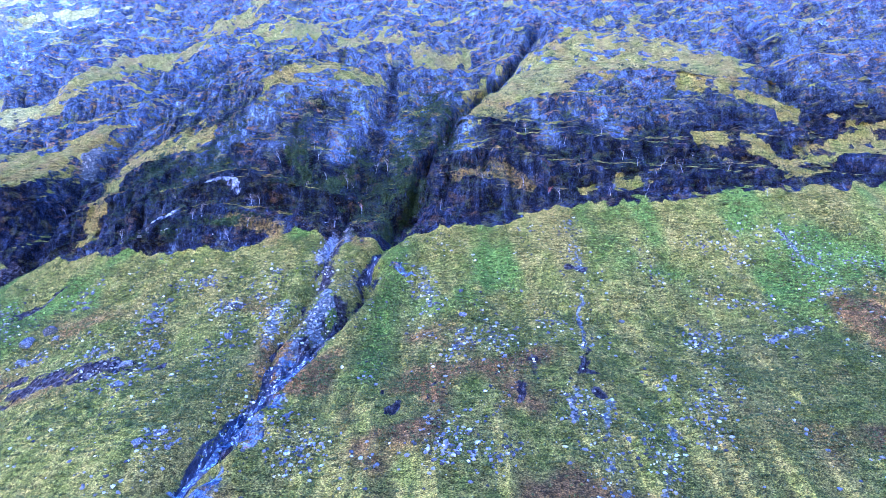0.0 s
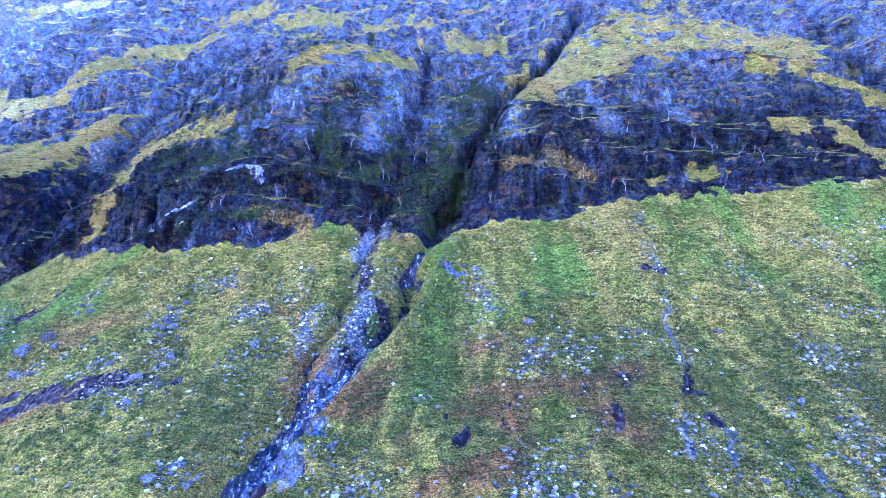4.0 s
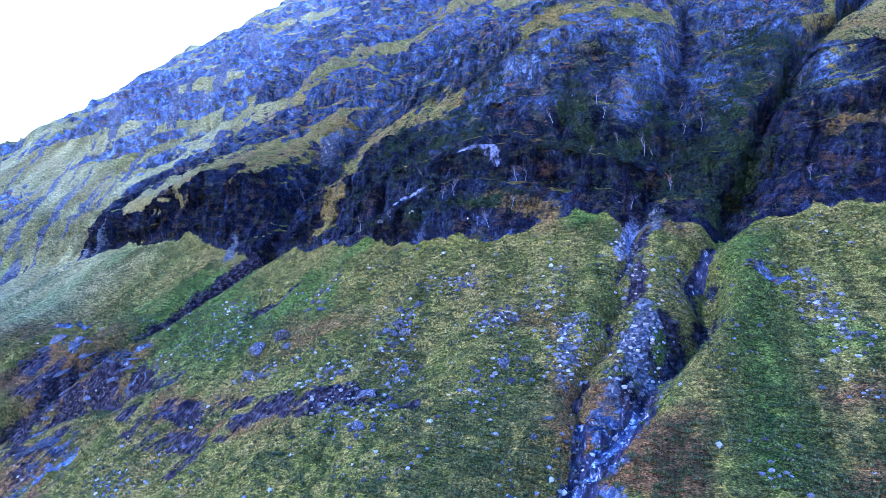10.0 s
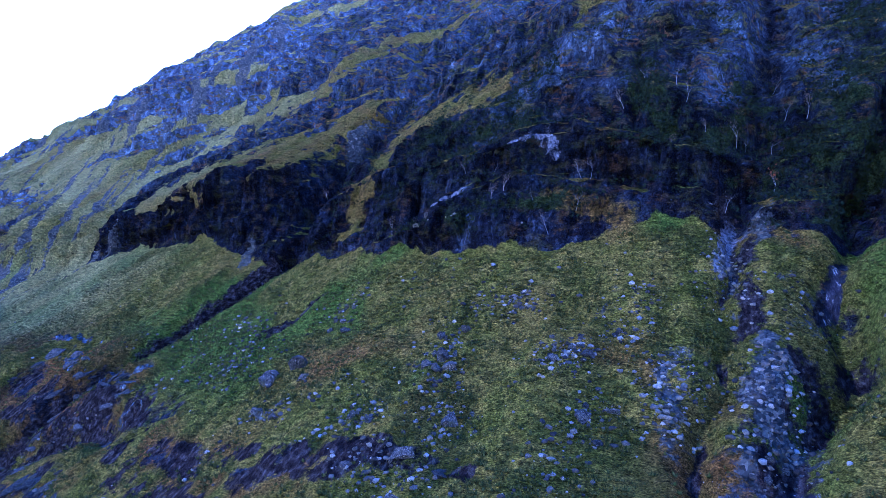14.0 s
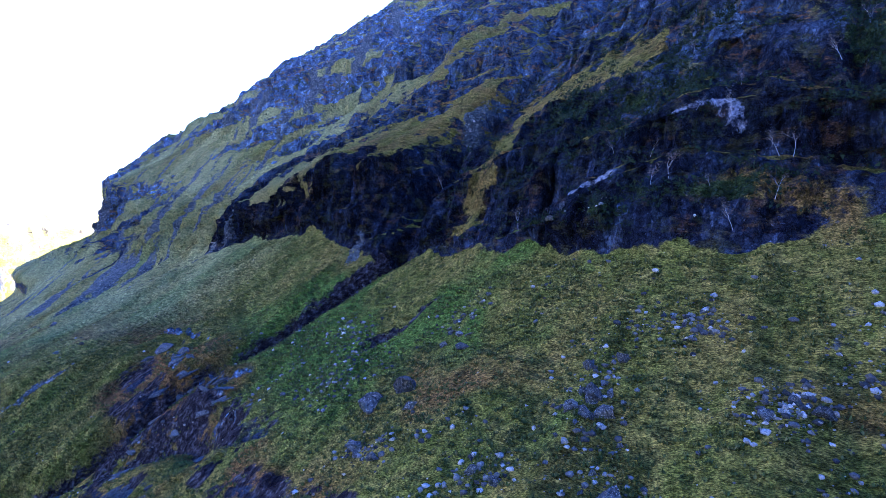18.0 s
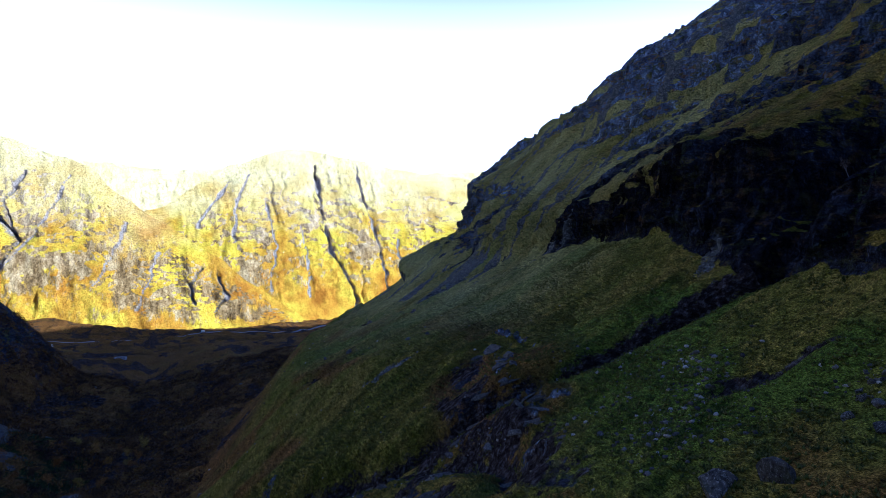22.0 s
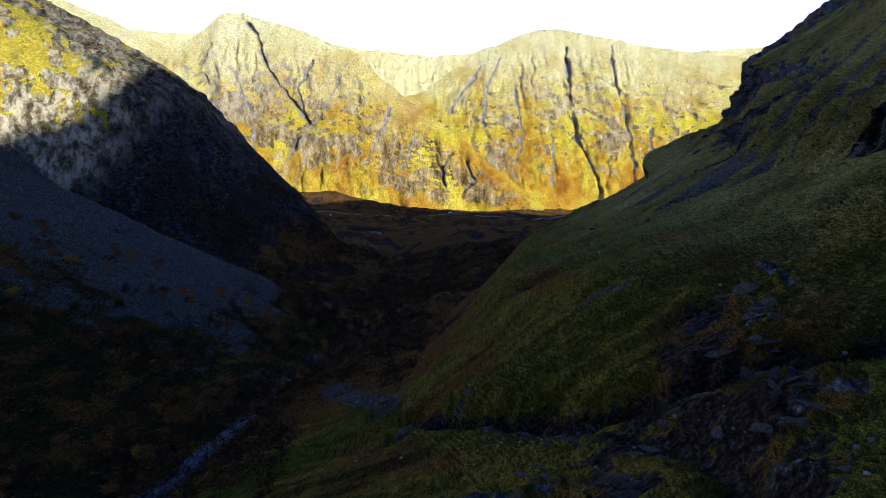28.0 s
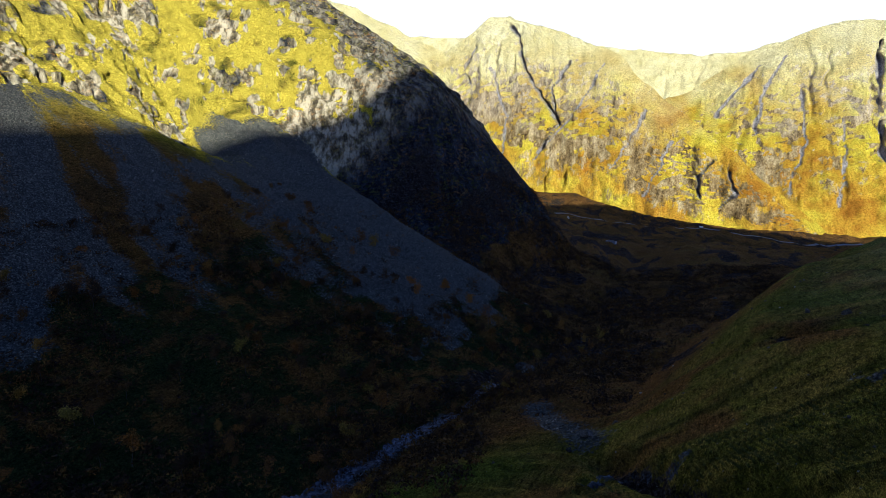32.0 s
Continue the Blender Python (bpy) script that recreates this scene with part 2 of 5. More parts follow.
    # same rock lifted to cream, painting in the sun on the south crag
    rock = n_mix(nt, n_attr(nt, "gold_lit"), rock, n_mix(nt, 0.75, n_mix(nt, 1.0, rock, (4.6, 4.0, 2.2), "MULTIPLY"), n_ramp(nt, streak, [(0.38, (0.050, 0.042, 0.025)), (0.47, (0.22, 0.19, 0.115)), (0.58, (0.70, 0.64, 0.45))])))
    heath = n_mix(nt, 1.0, n_ramp(nt, fine, [(0.35, (0.010, 0.018, 0.006)), (0.65, (0.036, 0.046, 0.012))]), dark, "MULTIPLY")
    # scree and bare stone
    vor = nt.nodes.new("ShaderNodeTexVoronoi")
    vor.inputs["Scale"].default_value = 2.6
    nt.links.new(v1, vor.inputs["Vector"])
    scree = n_ramp(nt, vor.outputs["Color"], [(0.2, (0.042, 0.045, 0.042)), (0.6, (0.094, 0.100, 0.092)), (0.9, (0.22, 0.222, 0.185))])
    edge = n_noise(nt, 0.9, 6, 0.75, v1)
    dots = nt.nodes.new("ShaderNodeTexVoronoi")
    dots.inputs["Scale"].default_value = 0.9
    nt.links.new(v1, dots.inputs["Vector"])
    dot = n_mix(nt, 1.0, n_ramp(nt, dots.outputs["Distance"], [(0.15, WHITE), (0.21, BLACK)]), n_ramp(nt, dots.outputs["Color"], [(0.86, BLACK), (0.90, WHITE)]), "MULTIPLY")
    grass = n_mix(nt, n_mix(nt, 1.0, dot, n_ramp(nt, mid, [(0.46, BLACK), (0.56, WHITE)]), "MULTIPLY"), grass, (0.26, 0.25, 0.21))

    def ragged(name, spread):
        add = nt.nodes.new("ShaderNodeMath")
        add.operation = "MULTIPLY_ADD"
        nt.links.new(edge, add.inputs[0])
        add.inputs[1].default_value = spread
        nt.links.new(n_attr(nt, name), add.inputs[2])
        sub = nt.nodes.new("ShaderNodeMath")
        sub.operation = "SUBTRACT"
        nt.links.new(add.outputs[0], sub.inputs[0])
        sub.inputs[1].default_value = spread * 0.5
        return n_ramp(nt, sub.outputs[0], [(0.40, BLACK), (0.58, WHITE)])

    colour = n_mix(nt, ragged("rock", 1.1), grass, rock)
    colour = n_mix(nt, ragged("heath", 1.3), colour, heath)
    chalk = n_ramp(nt, fleck, [(0.42, (0.07, 0.07, 0.08)), (0.58, (0.42, 0.42, 0.43))])
    colour = n_mix(nt, ragged("pale", 1.2), colour, chalk)
    peat = n_ramp(nt, fine, [(0.38, (0.005, 0.004, 0.005)), (0.49, (0.020, 0.016, 0.015)), (0.56, (0.046, 0.040, 0.036)), (0.66, (0.115, 0.108, 0.105))])
    colour = n_mix(nt, ragged("peat", 1.3), colour, peat)
    colour = n_mix(nt, ragged("scree", 1.3), colour, scree)
    # smooth water-worn rock of the stream bed
    worn = n_ramp(nt, n_noise(nt, 0.8, 6, 0.7, n_scaled(nt, 1.6, 0.5, 0.5)), [(0.40, (0.015, 0.015, 0.020)), (0.53, (0.046, 0.045, 0.056)), (0.59, (0.10, 0.10, 0.11)), (0.64, (0.55, 0.53, 0.50))])
    colour = n_mix(nt, ragged("bed", 0.7), colour, worn)
    nt.links.new(colour, bsdf.inputs["Base Color"])
    bsdf.inputs["Roughness"].default_value = 0.95
    bsdf.inputs["Specular IOR Level"].default_value = 0.03
    first = n_bump(nt, tuft, 1.0, 0.45, bsdf)
    second = n_bump(nt, tread, 0.9, 0.6, bsdf, first)
    third = n_bump(nt, streak, 0.9, 1.6, bsdf, second)
    n_bump(nt, fleck, 0.9, 0.8, bsdf, third)
    return m


HILL = make_hill_material()


# ---- the ground: break lines that run along the glen, each with places (x, y, z) ----
# unseen ground past x 300 is raised to block the low sun
LINES = [
    ("south_top", 16, [(-1500, -1300, 250), (-900, -1000, 180), (-700, -700, 160), (-500, -420, 170), (-400, -400, 190), (-245, -420, 190), (0, -480, 200), (700, -560, 230)]),
    ("south_crag", 50, [(-1500, -900, 30), (-900, -620, 60), (-700, -450, 50), (-500, -200, 60), (-440, -230, 90), (-400, -230, 80), (-365, -230, 50), (-337, -230, 28), (-245, -250, 30), (-200, -250, 30), (0, -300, 70), (700, -330, 110)]),
    ("south_crag_foot", 60, [(-1500, -700, -120), (-900, -480, -60), (-700, -330, -40), (-500, -100, 0), (-440, -120, 28), (-400, -120, 22), (-365, -160, 0), (-337, -165, -20), (-320, -160, -44), (-245, -190, -14), (-200, -180, -10), (0, -200, 20), (700, -230, 60)]),
    ("scree_crest", 45, [(-1500, -500, -200), (-900, -350, -140), (-700, -250, -100), (-500, -56, -44), (-480, -61, -31), (-440, -72, -3), (-400, -80, -8), (-365, -110, -52), (-345, -126, -34), (-337, -126, -29), (-325, -126, -36), (-300, -125, -38), (-245, -165, 0), (-200, -150, -4), (0, -150, 0), (700, -170, 30)]),
    ("scree_mid", 60, [(-1500, -300, -240), (-900, -220, -185), (-700, -150, -142), (-500, -16, -86), (-440, -34, -78), (-400, -45, -80), (-365, -55, -82), (-345, -48, -70), (-335, -48, -66), (-320, -50, -70), (-245, -75, -66), (-200, -72, -66), (-100, -75, -60), (0, -80, -50), (700, -90, -15)]),
    ("scree_foot", 45, [(-1500, -120, -265), (-900, -100, -190), (-700, -60, -148), (-600, -20, -134), (-500, 8, -119), (-400, 0, -114), (-335, 20, -100), (-245, 0, -95), (-100, -20, -82), (0, -30, -72), (700, -60, -30)]),
    ("burn", 45, [(-1500, 50, -288), (-900, 40, -195), (-700, 40, -152), (-600, 40, -138), (-450, 40, -128), (-338, 45, -116), (-277, 38, -105), (-197, 30, -97), (-100, 12, -86), (0, -5, -76), (700, -40, -32)]),
    ("slope_foot", 55, [(-1500, 300, -288), (-900, 250, -206), (-700, 200, -148), (-450, 138, -110), (-338, 104, -99), (-277, 88, -95), (-236, 86, -86), (-210, 80, -82), (-157, 100, -65), (-127, 108, -52), (-90, 100, -44), (-48, 88, -37), (0, 85, -36), (42, 85, -37), (100, 80, -38), (300, 70, -20), (700, 40, 0)]),
    ("slope_mid", 55, [(-1500, 500, -284), (-900, 380, -196), (-700, 260, -135), (-450, 160, -89), (-360, 138, -75), (-313, 124, -66), (-236, 108, -58), (-194, 128, -43), (-168, 144, -38), (-146, 139, -36), (-127, 127, -40), (-92, 124, -33), (-69, 119, -29), (-45, 117, -27), (4, 121, -22), (38, 121, -24), (100, 120, -22), (300, 120, 5), (700, 110, 40)]),
    ("slope_high", 55, [(-1500, 700, -280), (-900, 480, -180), (-700, 320, -116), (-450, 213, -59), (-313, 165, -46), (-229, 163, -33), (-165, 160, -30), (-132, 152, -29), (-91, 143, -24), (-68, 133, -22), (-50, 134, -19), (4, 137, -14), (60, 137, -13), (100, 137, -12), (300, 150, 20), (700, 160, 70)]),
    ("crag_foot", 75, [(-1500, 850, -230), (-900, 560, -140), (-700, 350, -96), (-450, 219, -41), (-360, 192, -33), (-280, 190, -26), (-229, 185, -23), (-191, 192, -14), (-155, 184, -12), (-126, 172, -17), (-110, 166, -13), (-93, 158, -12), (-66, 149, -11), (-55, 150, -10), (-38, 157, -4), (-18, 152, -8), (4, 154, -3), (18, 153, -4), (32, 158, 1), (65, 157, 4), (150, 165, 10), (300, 180, 40), (700, 230, 130)]),
    ("crag_middle", 110, [(-1500, 950, -200), (-900, 640, -110), (-700, 390, -75), (-450, 262, -22), (-360, 215, -18), (-280, 205, -8), (-229, 197, -9), (-191, 194, 2), (-155, 186, 8), (-138, 186, 5), (-126, 190, -5), (-112, 178, 2), (-93, 164, 2), (-78, 158, 2), (-62, 162, 8), (-38, 167, 14), (-15, 172, 10), (4, 166, 17), (31, 172, 22), (67, 171, 16), (92, 172, 17), (150, 182, 26), (300, 205, 70), (700, 270, 180)]),
    # hidden upper ground past x -700 is lowered to let the sun through
    ("crag_top", 90, [(-1500, 1100, -200), (-900, 750, -130), (-700, 450, -60), (-450, 287, 13), (-360, 243, 8), (-280, 226, 8), (-187, 246, 27), (-131, 217, 26), (-120, 226, 30), (-86, 217, 40), (-58, 195, 46), (-41, 203, 51), (-24, 205, 44), (-8, 215, 40), (10, 205, 42), (31, 186, 36), (67, 200, 46), (92, 194, 45), (150, 205, 55), (300, 240, 110), (700, 330, 240)]),
    ("bench", 70, [(-1500, 1300, -160), (-900, 900, -120), (-700, 540, -40), (-450, 304, 36), (-349, 290, 45), (-291, 300, 70), (-220, 290, 62), (-143, 275, 62), (-86, 255, 60), (-22, 235, 62), (10, 250, 62), (36, 243, 67), (92, 228, 60), (150, 240, 75), (300, 300, 150), (700, 420, 300)]),
    ("brow", 50, [(-1500, 1600, -140), (-900, 1100, -110), (-700, 700, -10), (-450, 388, 80), (-349, 385, 112), (-291, 375, 125), (-200, 370, 122), (-143, 360, 112), (0, 350, 125), (100, 340, 125), (300, 430, 230), (700, 560, 400)]),
    ("ridge", 20, [(-1500, 1700, -120), (-900, 1250, -90), (-700, 850, 0), (-450, 540, 165), (-349, 515, 192), (-250, 500, 215), (0, 500, 230), (300, 600, 320), (700, 700, 470)]),
    ("north_foot", 0, [(-1500, 2200, -200), (-700, 1300, -150), (-450, 900, 60), (0, 900, 120), (300, 900, 200), (700, 1000, 300)]),
]
COLS = np.concatenate([np.arange(-1500, -700, 12.0), np.arange(-700, -460, 4.0), np.arange(-460, -250, 1.3), np.arange(-250, 130, 0.62), np.arange(130, 200, 1.6), np.arange(200, 701, 10.0)])


def line_at(points, which):
    xs = [p[0] for p in points]
    fine = np.arange(-1500, 701, 1.0)
    v = np.interp(fine, xs, [p[which] for p in points])
    v = smooth_rows(v, 7, 0)
    return np.interp(COLS, fine, v)


def build_ground_arrays():
    ys = [line_at(p, 1) for _, _, p in LINES]
    zs = [line_at(p, 2) for _, _, p in LINES]
    rows_y, rows_z, band = [], [], []
    for k, (name, count, _) in enumerate(LINES):
        if count == 0:
            rows_y.append(ys[k][None]), rows_z.append(zs[k][None]), band.append([float(k)])
            continue
        f = np.arange(count)[:, None] / count
        rows_y.append(ys[k] * (1 - f) + ys[k + 1] * f)
        rows_z.append(zs[k] * (1 - f) + zs[k + 1] * f)
        band.append(k + f[:, 0])
    y, z, b = np.concatenate(rows_y), np.concatenate(rows_z), np.concatenate(band)
    y[1:-1] = smooth_rows(y, 9, 0)[1:-1]
    z[1:-1] = smooth_rows(z, 9, 0)[1:-1]
    x = np.broadcast_to(COLS, y.shape).copy()
    return x, y, z, np.broadcast_to(b[:, None], y.shape)


# gullies and runnels: places (x, y), half width, depth
GULLIES = [
    ([(45, 273), (34, 236), (20, 213), (7, 196), (1, 180), (-4, 170), (-8, 163), (-12, 156), (-14, 152)], 2.6, 10.0),
    ([(-13, 155), (-18, 145), (-20, 141), (-19, 135), (-23, 126), (-26, 115), (-29, 108), (-31, 104), (-33, 99), (-36, 88), (-41, 76), (-55, 55)], 2.8, 2.8),
    ([(-18, 240), (-19, 220), (-18, 202), (-21, 186), (-24, 170), (-27, 161), (-30, 154)], 4.5, 5.0),
    ([(-29, 160), (-30, 145), (-31, 137), (-31, 126), (-33.6, 121), (-33.6, 114), (-32, 104)], 1.5, 2.2),
    ([(-100, 300), (-110, 262), (-114, 232), (-121, 217), (-126, 204), (-122, 188), (-121, 176)], 6.0, 8.0),
    ([(-121, 178), (-126, 171), (-133, 163), (-136, 153), (-141, 144), (-149, 133), (-160, 120), (-180, 100), (-205, 78)], 3.4, 6.5),
    ([(-118, 123), (-128, 127), (-140, 125), (-152, 120), (-168, 106)], 3.2, 4.2),
    ([(130, 260), (118, 222), (112, 205), (116, 182)], 6.0, 6.0),
    ([(-219, 186), (-218, 168), (-218, 150), (-217, 136), (-214, 124), (-226, 110)], 2.8, 2.4),
    ([(-240, 189), (-248, 174), (-254, 156), (-267, 146), (-290, 139)], 2.8, 2.2),
    ([(-275, 196), (-286, 180), (-300, 166)], 2.6, 1.8),
    ([(-98, 152), (-104, 146), (-108, 141)], 1.0, 0.8),
    ([(-16, 144), (-18, 137), (-18.5, 131), (-23, 124)], 2.4, 4.4),
]
# grass banks that stand up beside the gullies
BANKS = [
    ([(-112, 166), (-120, 161), (-126, 153), (-131, 144), (-137, 135)], 4.0, 0.7),
    ([(-8, 152), (-12, 140), (-15, 130), (-18, 120), (-24, 110)], 3.5, 1.6),
    ([(-240, 112), (-300, 126), (-360, 142)], 5.0, 1.5),
]
# rocky outcrops in the grass: places (x, y), half width
OUTCROPS = [
    ([(-165, 146), (-150, 137), (-143, 139), (-132, 132)], 2.6),
    ([(-126, 129), (-118, 127)], 1.6),
    ([(-176, 150), (-160, 150)], 1.2),
    ([(-12, 139), (-7, 137)], 1.3),
    ([(-150, 120), (-160, 113), (-172, 105)], 2.2),
    ([(-120, 112), (-128, 104), (-138, 98)], 1.6),
    ([(-31, 114), (-30, 98), (-33, 84), (-39, 73)], 3.0),
    ([(-155, 78), (-151, 87), (-149, 96), (-142, 110)], 1.6),
    ([(-183, 83), (-192, 90), (-187, 99)], 2.0),
    ([(-140, 133), (-131, 138)], 1.8),
]
# marks on the crag, as places (x, band) with half width: a band is the share of the way from one break line to the next
LEDGES = [
    ([(-57, 11.88), (-48, 11.92), (-40, 12.0), (-28, 12.08), (-18, 12.15)], 2.6),
    ([(-104, 13.7), (-80, 13.6), (-60, 13.5)], 3.2),
    ([(-48, 13.1), (-25, 13.15)], 3.4),
    ([(-11, 13.0), (10, 13.1)], 2.4),
    ([(13, 11.75), (28, 12.3), (45, 12.5), (63, 12.6), (88, 12.55), (96, 12.2)], 7.0),
    ([(39, 10.22), (54, 10.38)], 2.4),
    ([(77, 11.2), (93, 11.1), (103, 10.35)], 3.0),
    ([(79, 11.9), (97, 11.9)], 2.4),
    ([(95, 11.7), (110, 11.4)], 2.4),
    ([(-195, 10.95), (-172, 11.15), (-155, 11.4), (-142, 11.5), (-133, 12.0)], 7.0),
    ([(-212, 12.3), (-194, 12.4), (-169, 12.5), (-164, 13.3), (-128, 13.4)], 4.0),
    ([(-260, 11.4), (-248, 11.5), (-221, 11.7), (-212, 12.1), (-204, 12.5)], 5.0),
    ([(-177, 12.5), (-169, 13.0), (-159, 13.3), (-135, 13.7), (-118, 14.1)], 4.5),
    ([(-101, 10.3), (-100, 11.0), (-103, 11.4), (-89, 11.5), (-74, 11.5)], 3.0),
    ([(-240, 11.6), (-300, 12.1), (-380, 12.3)], 8.0),
    ([(110, 10.8), (140, 11), (170, 11)], 5.0),
]
# dark heather and juniper
HEATH = [
    ([(-89, 11.25), (-73, 11.2), (-63, 11.2)], 2.7),
    ([(-68, 11.45), (-62, 11.5)], 2.0),
    ([(-43, 11.2), (-38, 10.85), (-44, 10.8)], 3.2),
    ([(-27, 11.2), (-24, 11.1), (-30, 10.7)], 3.2),
    ([(-3, 12.0), (0, 11.5), (-6, 11.5), (-12, 11.2), (-17, 10.8), (-22, 10.4)], 4.6),
    ([(-11, 10.8), (-8, 10.7), (-16, 10.3)], 4.0),
    ([(-85, 10.35), (-66, 10.4), (-52, 10.35)], 1.8),
]
# rusty bracken at the foot and on the right-hand face
RUSTY = [
    ([(-57, 10.4), (-52, 10.3), (-44, 10.05)], 2.6),
    ([(-26, 9.95), (-21, 9.9)], 2.4),
    ([(4, 10.7), (17, 10.7), (24, 10.4)], 3.4),
]
# paler grey faces that stand clear of the darkened lower wall
PALE_FACES = [
    ([(-71, 11.3), (-59, 11.5), (-47, 11.75), (-32, 11.85), (-27, 11.6), (-31, 11.2)], 5.0),
    ([(-11, 11.2), (-15, 11.5)], 3.5),
    ([(6, 11.1), (8, 11.4)], 3.4),
    ([(30, 11.6), (31.5, 11.0)], 3.2),
    ([(50, 11.5), (53, 11.3)], 4.0),
]
# white lime-streaked stone
WHITE_FACES = [
    ([(-65, 10.98), (-62, 11.0), (-58, 10.92), (-56.5, 10.82)], 0.75),
    ([(-80, 10.66), (-76, 10.70), (-73, 10.7)], 0.7),
    ([(-29.5, 10.1), (-30.5, 9.8), (-31.5, 9.5)], 1.4),
]


def near_line(x, y, pts):
    """The distance to a line through places (x, y), and the share of the way along it."""
    best, where, total = np.full(x.shape, 1e9), np.zeros(x.shape), len(pts) - 1
    for n, ((ax, ay), (bx, by)) in enumerate(zip(pts, pts[1:])):
        dx, dy = bx - ax, by - ay
        t = np.clip(((x - ax) * dx + (y - ay) * dy) / (dx * dx + dy * dy), 0, 1)
        d = np.hypot(x - ax - t * dx, y - ay - t * dy)
        closer = d < best
        best, where = np.where(closer, d, best), np.where(closer, (n + t) / total, where)
    return best, where


def near_marks(x, b, z, lines):
    """How near the ground lies to any of the lines through places (x, band): 1 on it, 0 far off."""
    out = np.zeros(x.shape)
    ragged = np.maximum(1 + 0.9 * fbm(x / 3.6, 7 * b, z / 3, 7, 4), 0.12)
    for pts, half in lines:
        d, _ = near_line(x, 22 * b, [(px, 22 * pb) for px, pb in pts])
        out = np.maximum(out, np.exp(-((d / half) ** 2 * ragged) ** 1.5))
    return out


def blocks(x, z, seed, wide, high):
    """Offsets of a face that is broken into upright blocks."""
    ix = np.floor(x / wide + 0.45 * vnoise(x / (2.2 * wide), z / (1.6 * high), 0 * x, seed))
    iz = np.floor(z / high + 0.8 * hashed(ix.astype(np.int64), 0 * ix.astype(np.int64), 0 * ix.astype(np.int64), seed + 1))
    return hashed(ix.astype(np.int64), iz.astype(np.int64), 0 * ix.astype(np.int64), seed + 2)


def shape_ground():
    x, y, z, b = build_ground_arrays()
    crag = smoothstep(9.9, 10.35, b) * (1 - smoothstep(12.2, 13.3, b))
    upper = smoothstep(11.8, 12.6, b) * (1 - smoothstep(14.6, 15, b))
    south = smoothstep(0.1, 0.5, b) * (1 - smoothstep(2.6, 3.1, b))
    near = smoothstep(-620, -430, x) * (1 - smoothstep(180, 350, x))
    # lie of the crags: broad buttresses, terraces and upright ribs
    wx, wz = x + 3 * vnoise(x / 18, y / 18, z / 18, 3), z + 3 * vnoise(x / 22, y / 22, z / 9, 4)
    butt = fbm(wx / 30, y / 70, wz / 60, 11, 3)
    step = 10.5
    dip = 0.40 * np.minimum(x + 60, 0) - 0.10 * np.maximum(x - 20, 0)
    q = (wz - dip + 5 * vnoise(x / 34, y / 34, 0 * x, 8)) / step
    terrace = (smoothstep(0.30, 0.72, q - np.floor(q)) - (q - np.floor(q))) * step
    p = (wz - dip + 2 * vnoise(x / 9, y / 12, 0 * x, 9)) / 3.1
    tread = (smoothstep(0.35, 0.75, p - np.floor(p)) - (p - np.floor(p))) * 3.1
    rib = ridged(wx / 7.5, y / 20, wz / 19, 21, 3)
    crack = ridged(wx / 2.6, y / 8, wz / 13, 31, 3)
    rough = np.clip(crag + 0.75 * upper + 0.9 * south, 0, 1) * near
    ledge = near_marks(x, b, z, LEDGES)
    rough = rough * (1 - 0.8 * ledge)
    crevice = np.clip(1 - 8 * np.abs(vnoise(wx / 8, y / 26, wz / 24, 36)), 0, 1) + 0.5 * np.clip(1 - 6 * np.abs(vnoise(wx / 3, y / 14, wz / 10, 37)), 0, 1)
    chip = fbm(x / 1.9, y / 1.9, z / 1.5, 35, 3)
    z = z + rough * (terrace * (0.42 * crag + 0.60 * upper + 0.4 * south) + 0.28 * tread + 0.35 * fbm(x / 2.6, y / 2.6, z / 2.6, 38, 3))
    y = y - rough * (3.2 * butt + 1.8 * rib + 0.8 * crack + 0.5 * chip + 0.8 * blocks(wx, wz, 121, 4.4, 6.5) + 0.45 * blocks(wx, wz, 131, 2.0, 2.8) - 1.7 * crevice) * np.where(b < 6, -1.7, 1)
    # knolls and dips along the brow
    brow = smoothstep(12.2, 13.0, b) * (1 - smoothstep(15.0, 15.8, b)) * near
    z = z + brow * (6.0 * fbm(x / 38, y / 60, 0 * x, 45, 3) + 2.6 * ridged(x / 15, y / 26, 0 * x, 46, 3))
    # two small cliffs on the nose where the slope turns into the far glen
    nose = smoothstep(-305, -345, x) * smoothstep(-520, -440, x)
    y = y + nose * (9 * np.exp(-((b - 10.75) / 0.45) ** 2) - 11 * np.exp(-((b - 12.0) / 0.40) ** 2))
    low = smoothstep(-325, -350, x) * smoothstep(-470, -410, x)
    y = y + low * (4 * np.exp(-((b - 9.15) / 0.22) ** 2) - 4.5 * np.exp(-((b - 9.75) / 0.25) ** 2))
    # the grass: swells, and small runnels that go down the slope
    grassy = (1 - rough) * near
    z = z + grassy * (1.1 * fbm(x / 28, y / 45, 0 * x, 41, 3) + 0.45 * ridged(x / 7, y / 40, 0 * x, 44, 2)) * smoothstep(5.2, 6.6, b)
    z = z + grassy * (2.2 * fbm(x / 30, y / 30, 0 * x, 47, 4)) * (1 - smoothstep(5.2, 6.6, b))
    z = z + near * 0.20 * fbm(x / 1.7, y / 1.7, z / 1.7, 51, 3)
    z = z + (1 - near) * 9 * fbm(x / 110, y / 110, 0 * x, 61, 4) + 2.0 * smoothstep(-330, -420, x) * (b < 8.5) * (b > 4.5) * ridged(x / 30, y / 22, 0 * x, 64, 3)
    for pts, half in OUTCROPS:
        d, _ = near_line(x, y, pts)
        out = np.exp(-(d / (half * 1.4)) ** 2) * near
        z = z + out * (1.1 * ridged(x / 5, y / 2.2, z / 4, 74, 3) - 0.3)
